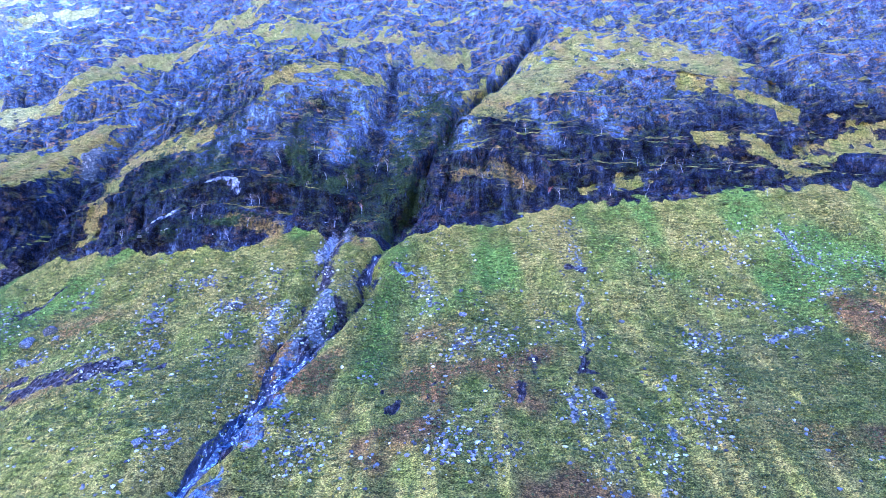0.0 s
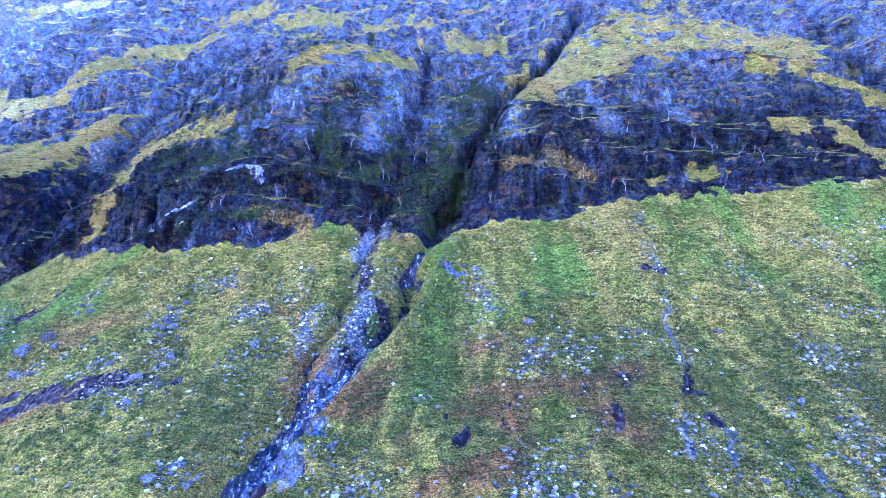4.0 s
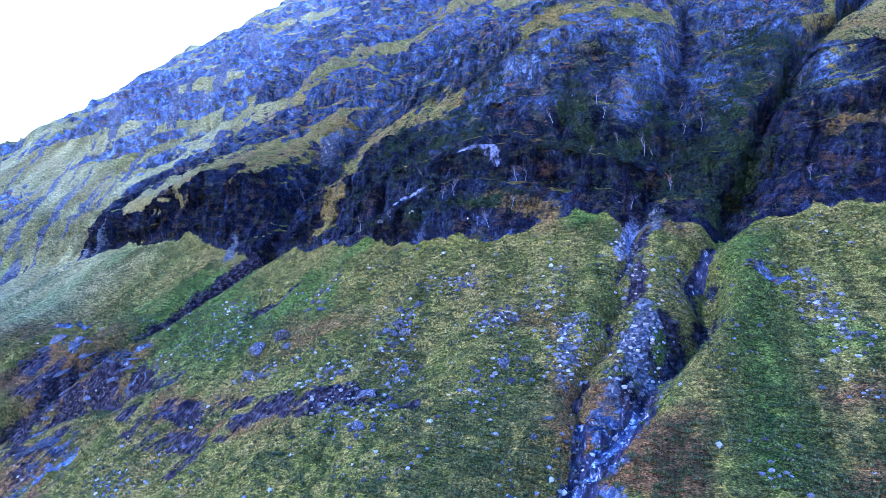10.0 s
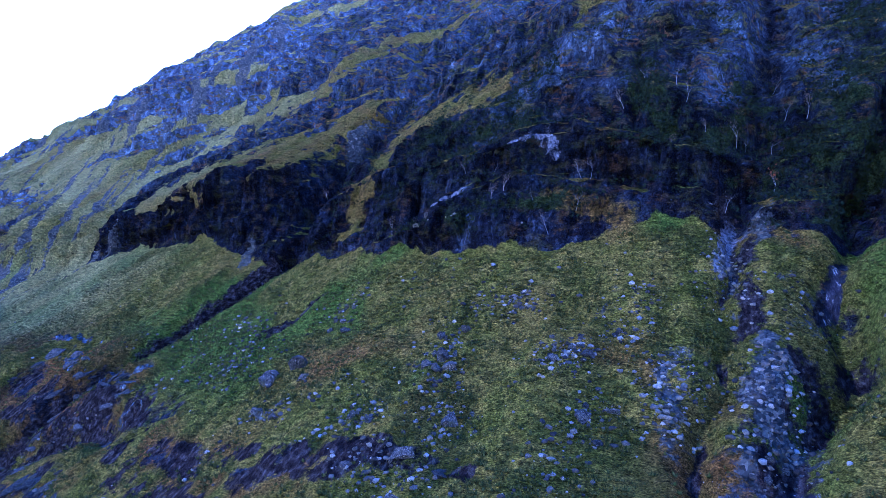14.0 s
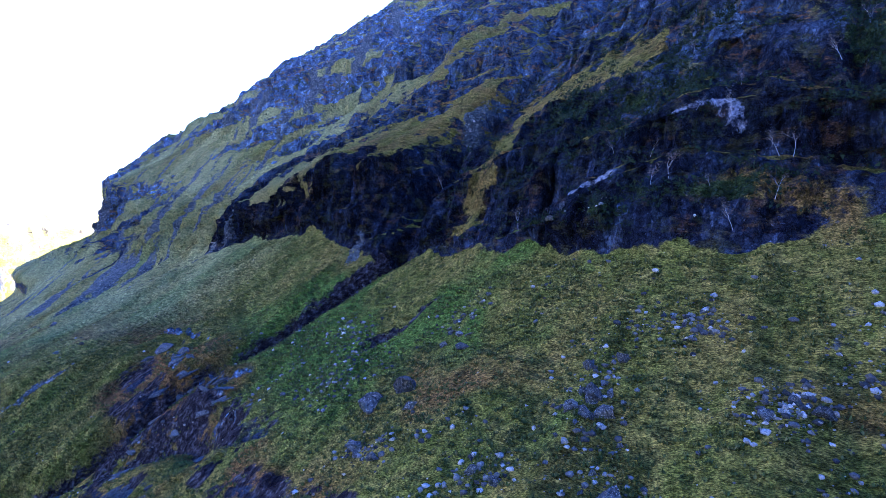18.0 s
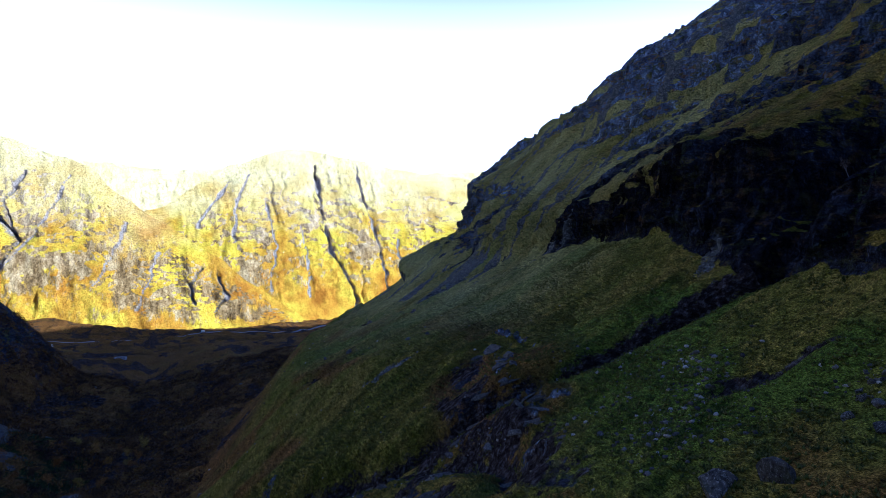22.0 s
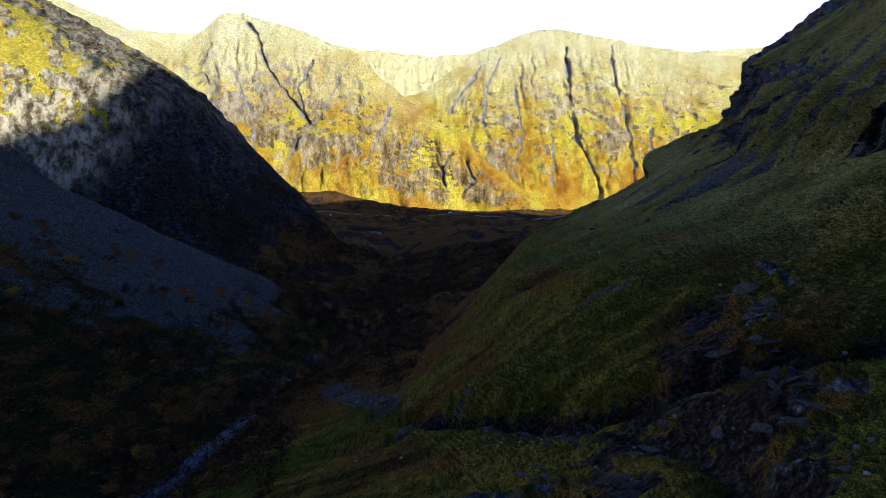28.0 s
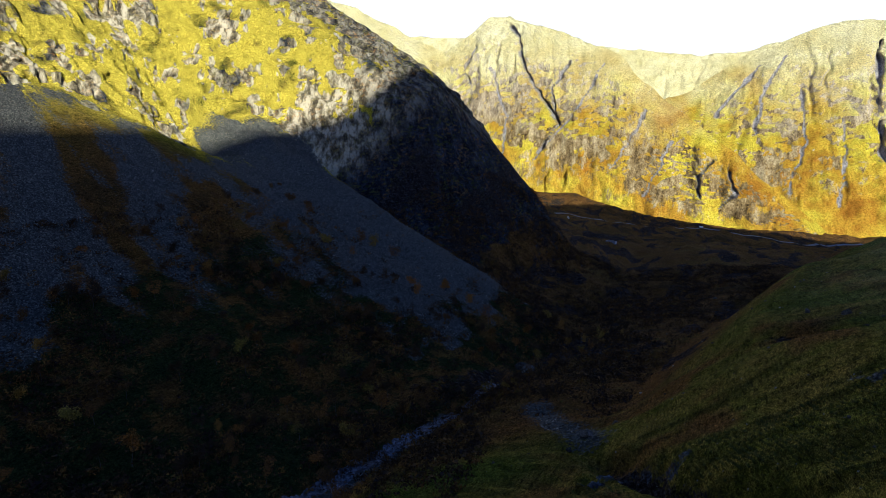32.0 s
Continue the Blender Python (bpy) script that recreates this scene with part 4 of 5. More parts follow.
BACK_CREST = [(-2500, 330), (-786, 237), (-503, 203), (-304, 175), (-52, 147), (147, 160), (331, 173), (900, 150), (2000, 220)]


# hazy: extra paleness that paints distance haze into the hill's colour
def far_hill(name, label, crest, gullies, base, x_foot, x_top, spread, seed, bare, hazy=0.0):
    ys = np.concatenate([np.arange(crest[0][0], -700, 12.0), np.arange(-700, 760, 3.4), np.arange(760, crest[-1][0] + 1, 14.0)])
    ys = ys[ys <= crest[-1][0]]
    f = np.linspace(-0.2, 1.3, 230)[:, None]
    top = smooth_rows(np.interp(ys, [p[0] for p in crest], [p[1] for p in crest]), 5, 0)
    top = top + 4 * fbm(ys / 40, 0 * ys, 0 * ys, seed, 3)
    y = np.broadcast_to(ys, (len(f), len(ys))).copy()
    tall = np.maximum(top - base, 4)
    z = base + tall * np.where(f < 0, f * 0.25, np.where(f > 1, 1 - (f - 1) * 0.5, f))
    run = (x_top - x_foot) * np.clip(tall / spread, 0.25, 1.3)
    x = x_foot + run * np.where(f < 0, f * 1.5, np.maximum(f, 0) ** 1.1)
    body = smoothstep(0, 0.15, f) * (1 - 0.75 * smoothstep(0.8, 1.0, f))
    ribs = ridged(y / 230 + 0.3 * f, z / 500, 0 * y, seed + 3, 2)
    fine = ridged((y + 0.15 * z) / 52, z / 170, x / 300, seed + 7, 4)
    runs = np.clip(1 - 5 * np.abs(vnoise((y + 10 * vnoise(y / 30, z / 30, 0 * y, seed + 8)) / 46, z / 260, 0 * y, seed + 9)), 0, 1)
    knobs = fbm(y / 22, z / 17, x / 50, seed + 11, 4)
    push = body * (12 * ribs + 6 * fine + 6.5 * knobs - 12 * runs * smoothstep(-0.3, 0.5, vnoise(y / 60, z / 70, 0 * y, seed + 10)))
    dark = np.zeros(y.shape)
    for pts, half, deep in gullies:
        d, _ = near_line(y + 5 * vnoise(y / 16, z / 16, 0 * y, seed + 15), z, pts)
        cut = np.exp(-(d / (half * (0.38 + 0.30 * vnoise(y / 20, z / 26, 0 * y, seed + 16)))) ** 4)
        push = push - 0.95 * deep * cut * (0.8 + 0.4 * vnoise(y / 14, z / 22, 0 * y, seed + 17))
        dark = np.maximum(dark, cut)
    x = x + push
    steep = slope_of(x, y, z)
    patch = fbm(y / 45, z / 40, x / 80, seed + 19, 4)
    rock = np.clip(smoothstep(0.28, 0.52, steep + 0.30 * patch) * (0.30 + 0.50 * np.exp(-((f - 0.52 + 0.2 * patch) / 0.26) ** 2)) + 0.7 * dark, 0, 1) * smoothstep(0.03, 0.2, f) * bare
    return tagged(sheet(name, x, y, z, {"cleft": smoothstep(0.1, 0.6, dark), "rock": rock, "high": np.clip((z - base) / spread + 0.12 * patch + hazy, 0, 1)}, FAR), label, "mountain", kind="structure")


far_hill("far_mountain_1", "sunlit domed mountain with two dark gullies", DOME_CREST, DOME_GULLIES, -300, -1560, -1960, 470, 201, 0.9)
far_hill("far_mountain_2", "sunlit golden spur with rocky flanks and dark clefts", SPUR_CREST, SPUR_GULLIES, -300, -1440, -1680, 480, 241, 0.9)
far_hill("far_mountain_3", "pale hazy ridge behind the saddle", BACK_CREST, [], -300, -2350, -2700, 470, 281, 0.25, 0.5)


# ---- things on the ground ----
bpy.context.view_layer.update()


def drop(x, y):
    """The ground under a place: its height and its upward direction."""
    hit, place, normal, _ = GROUND.ray_cast((x, y, 900), (0, 0, -1))
    return (place.z, normal) if hit else (0.0, Vector((0, 0, 1)))


def mesh_of(name, bm, mat, smooth=False):
    me = bpy.data.meshes.new(name)
    for f in bm.faces:
        f.smooth = smooth
    bm.to_mesh(me)
    bm.free()
    me.materials.append(mat)
    return me


def part(name, bm, mat, parent, label=""):
    ob = new(name, mesh_of(name, bm, mat))
    ob.parent = parent
    return tagged(ob, label)


def make_stone_material(name, tone, patch):
    m, nt, bsdf = material(name)
    v = n_scaled(nt, 1, 1, 1)
    info = nt.nodes.new("ShaderNodeObjectInfo")
    base = n_ramp(nt, n_noise(nt, 6.0, 7, 0.78, v), [(0.38, tuple(c * 0.22 for c in tone)), (0.5, tone), (0.72, tuple(min(c * 1.9, 0.8) for c in tone))])
    spots = n_ramp(nt, n_noise(nt, 17.0, 4, 0.7, v), [(0.55, BLACK), (0.64, (0.65, 0.65, 0.65))])
    colour = n_mix(nt, spots, base, patch)
    moss = n_ramp(nt, n_noise(nt, 0.9, 4, 0.7, v), [(0.58, BLACK), (0.66, (0.7, 0.7, 0.7))])
    colour = n_mix(nt, moss, colour, (0.045, 0.055, 0.020))
    shade = n_ramp(nt, info.outputs["Random"], [(0.0, (0.6, 0.6, 0.6)), (1.0, (1.35, 1.35, 1.35))])
    colour = n_mix(nt, 1.0, colour, shade, "MULTIPLY")
    nt.links.new(colour, bsdf.inputs["Base Color"])
    bsdf.inputs["Roughness"].default_value = 0.9
    bsdf.inputs["Specular IOR Level"].default_value = 0.08
    n_bump(nt, n_noise(nt, 6.0, 6, 0.75, v), 1.0, 0.4, bsdf)
    return m


STONE = make_stone_material("lichen_stone", (0.080, 0.075, 0.063), (0.40, 0.38, 0.30))


def boulder_mesh(seed, squash, long):
    """An angular block one metre across: a rounded lump cut by random planes."""
    rng = random.Random(seed)
    bm = bmesh.new()
    bmesh.ops.create_icosphere(bm, subdivisions=3, radius=0.62)
    cuts = [(Vector((rng.uniform(-1, 1), rng.uniform(-1, 1), rng.uniform(-0.6, 1))).normalized(), rng.uniform(0.20, 0.44)) for _ in range(16)]
    for v in bm.verts:
        p = v.co.copy()
        for n, d in cuts:
            over = p.dot(n) - d
            if over > 0:
                p -= n * over * 0.98
        p += p.normalized() * 0.03 * noise.fractal(p * 4 + Vector((seed * 7, 0, 0)), 0.8, 2.0, 3)
        v.co = Vector((p.x * long, p.y, p.z * squash))
    return mesh_of("boulder", bm, STONE)


BOULDERS = [boulder_mesh(n, sq, lo) for n, (sq, lo) in enumerate([(0.9, 1.0), (0.7, 1.2), (0.8, 1.0), (0.6, 1.35), (1.0, 1.1), (0.55, 1.8), (0.75, 1.1)])]


def boulder(x, y, size, rng, label, kind=None):
    z, n = drop(x, y)
    ob = new("boulder", rng.choice(BOULDERS) if kind is None else BOULDERS[kind])
    tilt = Vector((0, 0, 1)).rotation_difference((n + Vector((0, 0, 1.2))).normalized()).to_matrix().to_4x4()
    s = Matrix.Diagonal((size * rng.uniform(0.85, 1.15), size * rng.uniform(0.85, 1.15), size * rng.uniform(0.85, 1.1), 1))
    ob.matrix_world = Matrix.Translation((x, y, z + size * 0.10)) @ tilt @ pose(0, 0, 0, rng.uniform(-12, 12), rng.uniform(-12, 12), rng.uniform(0, 360)) @ s
    return tagged(ob, label, "boulder", "boulders on the slope")


rng = random.Random(5)
BIG = "large lichen-spotted grey boulder resting on the grass slope"
MIDDLING = "angular grey boulder half sunk in the grass"
PALE = "long pale slab of rock lying beside the gully"
for x, y, s, label, kind in [
    (-94, 129, 4.6, BIG, 0), (-90, 131.5, 4.4, BIG, 2), (-86.5, 127, 2.6, BIG, 1), (-91, 122, 2.4, MIDDLING, None), (-86, 120, 1.9, MIDDLING, None),
    (-67, 133, 2.6, BIG, None), (-65, 129, 3.0, BIG, 4), (-66.5, 127, 2.4, MIDDLING, None), (-63, 127, 2.6, MIDDLING, None), (-60, 119, 3.0, BIG, 0),
    (-73, 119, 2.2, MIDDLING, None), (-70, 118, 1.8, MIDDLING, None), (-63, 113, 3.4, BIG, 1), (-45, 120, 2.3, MIDDLING, 3), (-42, 121, 1.5, MIDDLING, None),
    (-46, 129, 2.1, MIDDLING, None), (-50, 128, 1.9, MIDDLING, None), (-61, 107, 2.3, MIDDLING, None), (-58, 111, 1.6, MIDDLING, None), (-86, 138, 2.1, MIDDLING, 5),
    (-89, 142, 1.7, MIDDLING, None), (-91, 143, 1.4, MIDDLING, None), (-88, 144, 1.5, MIDDLING, None), (-90.5, 140.5, 1.6, MIDDLING, None), (-87, 141, 1.3, MIDDLING, None),
    (-79, 154, 2.2, MIDDLING, None), (-80, 152, 1.4, MIDDLING, None), (-146, 139, 5.0, PALE, 5), (-168, 144.5, 4.6, BIG, 3), (-157, 118, 2.8, BIG, None),
    (-137, 128, 2.4, MIDDLING, 5), (-131, 112, 2.2, MIDDLING, None), (-135, 105, 2.6, MIDDLING, None), (-210, 79, 4.4, BIG, 1), (-277, 44, 8.5, BIG, 4), (-283, 40, 7.0, BIG, 2),
    (-205, 76, 2.4, MIDDLING, None), (-216, 84, 2.2, MIDDLING, None), (4, 122, 2.0, MIDDLING, None), (42, 103, 1.9, MIDDLING, None), (38, 121, 1.4, MIDDLING, None),
    (66, 114, 2.1, MIDDLING, None), (-48, 89, 2.4, MIDDLING, None), (-45, 91, 1.8, MIDDLING, None), (-43, 88, 1.6, MIDDLING, None), (4, 130, 1.6, MIDDLING, None),
    (-38, 106, 1.5, MIDDLING, None), (76, 119, 2.0, MIDDLING, None), (26, 79, 1.6, MIDDLING, None), (-236, 150, 3.0, MIDDLING, None), (-262, 142, 3.6, BIG, None), (-196, 140, 1.8, MIDDLING, None),
    (-300, 60, 5.0, BIG, 0), (-330, 52, 4.0, BIG, 2), (-225, 126, 3.0, BIG, None), (-232, 120, 2.4, MIDDLING, None), (-160, 144, 2.8, BIG, 3), (-153, 141, 2.0, MIDDLING, None)]:
    boulder(x, y, s * 0.85, rng, label, kind)

# broken rock of the outcrops beside the left gully, and pale slabs in the stream bed
rng = random.Random(6)
for line, many, low, high in (([(-166, 146), (-150, 137), (-143, 139), (-131, 131)], 6, 1.2, 3.0), ([(-152, 122), (-162, 114), (-175, 104)], 7, 1.0, 2.6), ([(-120, 113), (-130, 104), (-142, 97)], 8, 0.9, 2.4),
                              ([(-131, 131), (-122, 127), (-116, 125)], 4, 1.0, 2.0), ([(-31, 110), (-31, 98), (-34, 86), (-38, 76)], 8, 0.7, 1.6), ([(-11, 139), (-7, 136), (-5, 131)], 6, 0.7, 1.5)):
    for _ in range(many):
        k = rng.randrange(len(line) - 1)
        t = rng.random()
        (ax, ay), (bx, by) = line[k], line[k + 1]
        ob = boulder(ax + (bx - ax) * t + rng.gauss(0, 3.4), ay + (by - ay) * t + rng.gauss(0, 2.6), rng.uniform(low, high), rng, "broad slab of bare grey rock bedded in the slope", rng.choice((1, 3, 5)))
        ob.matrix_world = ob.matrix_world @ Matrix.Diagonal((1.5, 0.9, 0.42, 1))

for line, many, low, high, turn in (([(-168, 143), (-158, 140), (-146, 138), (-136, 133), (-128, 131)], 18, 0.8, 2.2, 35), ([(-148, 128), (-138, 120), (-126, 113)], 18, 0.8, 2.4, 40), ([(-160, 118), (-148, 110), (-142, 106)], 10, 0.8, 2.0, 35)):
    for _ in range(many):
        k = rng.randrange(len(line) - 1)
        t = rng.random()
        (ax, ay), (bx, by) = line[k], line[k + 1]
        x, y = ax + (bx - ax) * t + rng.gauss(0, 1.6), ay + (by - ay) * t + rng.gauss(0, 1.6)
        z, _ = drop(x, y)
        ob = boulder(x, y, rng.uniform(low, high), rng, "long slab of bare grey rock breaking out of the heather", rng.choice((1, 3, 5)))
        size = rng.uniform(low, high)
        ob.matrix_world = pose(x, y, z + 0.1 * size, 22 + rng.gauss(0, 6), -24 + rng.gauss(0, 8), turn + 15 + rng.gauss(0, 16)) @ Matrix.Diagonal((1.9 * size, 0.8 * size, 0.5 * size, 1))

# knots of boulders that have come to rest together: place, how many, spread, sizes
KNOTS = [
    (-90, 145.5, 12, 2.2, 1.2, 0.6, 1.4), (-65.5, 128, 20, 1.8, 3.4, 0.7, 1.9), (-58, 139, 6, 1.8, 1.2, 0.5, 1.1), (-48, 130, 7, 1.6, 1.0, 0.6, 1.3), (-44, 120.5, 6, 1.2, 1.4, 0.6, 1.5),
    (-60, 119.5, 7, 1.8, 1.6, 0.6, 1.4), (-67, 111, 7, 2.0, 1.2, 0.6, 1.4), (-88.5, 121.5, 7, 1.8, 0.9, 0.7, 1.5), (-72, 119, 6, 1.8, 1.2, 0.6, 1.4), (-105, 134, 12, 2.6, 1.8, 0.4, 0.9),
    (-111.5, 144, 12, 2.2, 3.0, 0.4, 0.8), (10, 116, 12, 2.4, 2.2, 0.5, 1.3), (23, 119.5, 7, 1.6, 1.6, 0.5, 1.0), (57, 117, 7, 2.2, 1.2, 0.6, 1.2), (46, 97, 7, 1.8, 1.6, 0.5, 1.1),
    (9, 85.5, 6, 1.8, 1.2, 0.5, 1.0), (0, 85.5, 6, 1.2, 1.4, 0.5, 1.0), (-27, 92.5, 11, 1.6, 1.8, 0.4, 1.0), (-45.5, 89.5, 9, 1.8, 1.6, 0.6, 1.5), (87, 144, 14, 3.4, 1.8, 0.4, 1.0),
    (64, 143.5, 7, 2.0, 1.2, 0.5, 1.0), (-30.5, 150, 10, 1.0, 4.0, 0.4, 1.0), (-27, 117.5, 12, 1.8, 1.8, 0.4, 1.1), (33, 88, 8, 1.4, 3.0, 0.5, 1.2)]
for x, y, many, sx, sy, low, high in KNOTS:
    for _ in range(round(0.62 * many)):
        boulder(x + rng.gauss(0, sx), y + rng.gauss(0, sy), low + (high - low) * rng.random() ** 2, rng, "angular grey boulder in a knot of fallen stones")

# a loose scatter: most of it along the chutes and in stony patches
STONE_LINES = [p for p, _ in SCREE_STRIPS[:11]] + [
    [(-27, 130), (-27, 120)], [(-37, 130), (-36, 118)], [(-30, 150), (-31, 140)], [(-67, 136), (-65, 128), (-61, 118), (-58, 108)], [(-64, 140), (-58, 138), (-55, 139)], [(-51, 130), (-47, 127)], [(-118, 150), (-108, 140), (-106, 132)],
    [(-75, 121), (-68, 112), (-60, 104)], [(-46, 118), (-48, 108), (-52, 98)], [(-32, 116), (-33, 104), (-36, 92)], [(-40, 142), (-42, 132)],
    [(60, 128), (72, 124)], [(50, 118), (53, 110)], [(12, 118), (10, 110)], [(44, 96), (42, 86)], [(0, 92), (4, 84)], [(-20, 90), (-24, 84)],
    [(-140, 130), (-150, 118), (-165, 104)], [(-125, 112), (-135, 102)], [(-215, 70), (-230, 62)], [(-95, 100), (-110, 108)], [(90, 140), (110, 136)], [(70, 145), (74, 138)],
]


def scatter_place(rng):
    roll = rng.random()
    if roll < 0.18:
        x, y, _, sx, sy, _, _ = rng.choice(KNOTS)
        return x + rng.gauss(0, 1.3 * sx), y + rng.gauss(0, 1.3 * sy)
    if roll < 0.64:
        line = rng.choice(STONE_LINES)
        k = rng.randrange(len(line) - 1)
        t, w = rng.random(), rng.gauss(0, 1.9)
        (ax, ay), (bx, by) = line[k], line[k + 1]
        return ax + (bx - ax) * t + w, ay + (by - ay) * t + rng.gauss(0, 1.2)
    if roll < 0.97:
        while True:
            x, y = rng.uniform(-150, 120), rng.uniform(72, 152)
            if noise.noise(Vector((x / 9, y / 13, 2))) > 0.45 * rng.random() - 0.05:
                return x, y
    return rng.uniform(-330, -150), rng.uniform(60, 160)


def joined(name, verts, faces, mat, masks=None):
    """One mesh from arrays of corners and of triangles."""
    me = bpy.data.meshes.new(name)
    me.vertices.add(len(verts))
    me.vertices.foreach_set("co", verts.astype(np.float32).ravel())
    me.loops.add(faces.size)
    me.loops.foreach_set("vertex_index", faces.astype(np.int32).ravel())
    me.polygons.add(len(faces))
    me.polygons.foreach_set("loop_start", (np.arange(len(faces)) * faces.shape[1]).astype(np.int32))
    me.update(calc_edges=True)
    me.materials.append(mat)
    return new(name, me)


def repeat(template, tris, places, scales, seed, jitter=0.0):
    """Copies of a small template at the places, each turned and scaled at random."""
    g = np.random.default_rng(seed)
    n, k = len(places), len(template)
    a = g.uniform(0, 2 * np.pi, n)
    ca, sa = np.cos(a)[:, None], np.sin(a)[:, None]
    p = template[None] * (1 + jitter * g.uniform(-1, 1, (n, k, 3)))
    s = scales[:, None]
    x = (p[..., 0] * ca - p[..., 1] * sa) * s
    y = (p[..., 0] * sa + p[..., 1] * ca) * s
    v = np.stack([x, y, p[..., 2] * s], -1) + places[:, None]
    f = tris[None] + (np.arange(n) * k)[:, None, None]
    return v.reshape(-1, 3), f.reshape(-1, tris.shape[1])


def island_tint(nt, stops):
    geo = nt.nodes.new("ShaderNodeNewGeometry")
    return n_ramp(nt, geo.outputs["Random Per Island"], stops)


def make_rubble_material():
    m, nt, bsdf = material("rubble")
    tone = island_tint(nt, [(0.0, (0.032, 0.030, 0.025)), (0.45, (0.105, 0.097, 0.076)), (0.8, (0.215, 0.20, 0.155)), (1.0, (0.43, 0.40, 0.31))])
    spots = n_ramp(nt, n_noise(nt, 7, 4, 0.7, n_scaled(nt, 1, 1, 1)), [(0.35, (0.5, 0.5, 0.5)), (0.65, (1.3, 1.3, 1.3))])
    nt.links.new(n_mix(nt, 1.0, tone, spots, "MULTIPLY"), bsdf.inputs["Base Color"])
    bsdf.inputs["Roughness"].default_value = 0.9
    bsdf.inputs["Specular IOR Level"].default_value = 0.08
    return m


ICO_BM = bmesh.new()
bmesh.ops.create_icosphere(ICO_BM, subdivisions=1, radius=0.5)
ICO_V = np.array([v.co[:] for v in ICO_BM.verts])
ICO_F = np.array([[v.index for v in f.verts] for f in ICO_BM.faces])
ICO_BM.free()
RUBBLE = make_rubble_material()


def ground_points(count, seed, weigh):
    """Places on the ground's grid, taken at random by weight."""
    g = np.random.default_rng(seed)
    w = np.clip(weigh, 0, None).ravel().astype(np.float64)
    area = np.gradient(GX, axis=1) * np.hypot(np.gradient(GY, axis=0), np.gradient(GZ, axis=0))
    w = w * np.abs(area).ravel()
    pick = np.searchsorted(np.cumsum(w) / w.sum(), g.random(count))
    pick = np.clip(pick, 0, w.size - 1)
    p = np.stack([GX.ravel()[pick], GY.ravel()[pick], GZ.ravel()[pick]], -1)
    p[:, 0] += g.uniform(-0.3, 0.3, count)
    return p


rng = random.Random(11)
spots = [scatter_place(rng) for _ in range(12500)]
pts = np.array([(x, y, drop(x, y)[0]) for x, y in spots])
sizes = np.random.default_rng(3).random(len(pts)) ** 3.2 * 0.85 + 0.13
v1_, f1_ = repeat(ICO_V * np.array([1, 0.8, 0.65]), ICO_F, pts, sizes, 4, 0.45)
tagged(joined("loose_stones", v1_, f1_, RUBBLE), "loose grey stones scattered over the grass slope", "stones", kind="stuff")

MASKS = G_MASKS
NEARBY = (GX > -345) * (GX < 130)
pts = ground_points(13000, 21, smoothstep(0.35, 0.7, MASKS["scree"]) * NEARBY * (0.4 + 1.2 * (GB > 6)))
sizes = np.random.default_rng(7).random(len(pts)) ** 2.2 * 0.75 + 0.22
sizes = sizes * np.where(pts[:, 1] < 40, 0.9, np.where(pts[:, 0] < -200, 0.6, 1.0))
v1_, f1_ = repeat(ICO_V * np.array([1, 0.85, 0.7]), ICO_F, pts, sizes, 5, 0.45)
tagged(joined("scree_stones", v1_, f1_, RUBBLE), "blue-grey scree stones lying in chutes and fans", "scree", kind="stuff")


# ---- grass tussocks ----
def make_tussock_material():
    m, nt, bsdf = material("tussock")
    tone = island_tint(nt, [(0.0, (0.028, 0.036, 0.003)), (0.5, (0.074, 0.081, 0.008)), (0.8, (0.108, 0.106, 0.015)), (1.0, (0.150, 0.130, 0.026))])
    nt.links.new(tone, bsdf.inputs["Base Color"])
    bsdf.inputs["Roughness"].default_value = 0.9
    bsdf.inputs["Specular IOR Level"].default_value = 0.15
    return m


TUFT_V, TUFT_F = [], []
for k in range(6):
    a = k * math.pi / 3
    c, s = math.cos(a), math.sin(a)
    i = len(TUFT_V)
    TUFT_V += [(0.12 * c - 0.16 * s, 0.12 * s + 0.16 * c, -0.1), (0.12 * c + 0.16 * s, 0.12 * s - 0.16 * c, -0.1), (0.55 * c, 0.55 * s, 0.22 if k % 2 else 0.34)]
    TUFT_F += [(i, i + 1, i + 2)]
TUFT_V += [(0.2, 0.1, -0.1), (-0.2, 0.1, -0.1), (0.0, -0.2, -0.1), (0.05, 0, 0.42)]
i = len(TUFT_V) - 4
TUFT_F += [(i, i + 1, i + 3), (i + 1, i + 2, i + 3), (i + 2, i, i + 3)]
bare = np.clip(MASKS["rock"] + MASKS["scree"] + MASKS["peat"], 0, 1)
grow = (1 - bare) * (GX > -190) * (GX < 110) * smoothstep(6.8, 7.3, GB) * (1 - smoothstep(9.85, 10.0, GB)) * (0.35 + smoothstep(-0.2, 0.5, fbm(GX / 6, GY / 6, 0 * GX, 91, 3)))
pts = ground_points(38000, 31, grow)
sizes = np.random.default_rng(9).uniform(0.35, 0.95, len(pts))
v1_, f1_ = repeat(np.array(TUFT_V), np.array(TUFT_F), pts, sizes, 6, 0.2)
tagged(joined("grass_tussocks", v1_, f1_, make_tussock_material()), "coarse green and straw coloured grass tussocks", "grass", kind="stuff")


# ---- trees ----
def make_bark_material(name, tone):
    m, nt, bsdf = material(name)
    v = n_scaled(nt, 1, 1, 3)
    nt.links.new(n_ramp(nt, n_noise(nt, 4, 4, 0.7, v), [(0.35, tuple(c * 0.4 for c in tone)), (0.55, tone)]), bsdf.inputs["Base Color"])
    bsdf.inputs["Roughness"].default_value = 0.9
    bsdf.inputs["Specular IOR Level"].default_value = 0.08
    return m


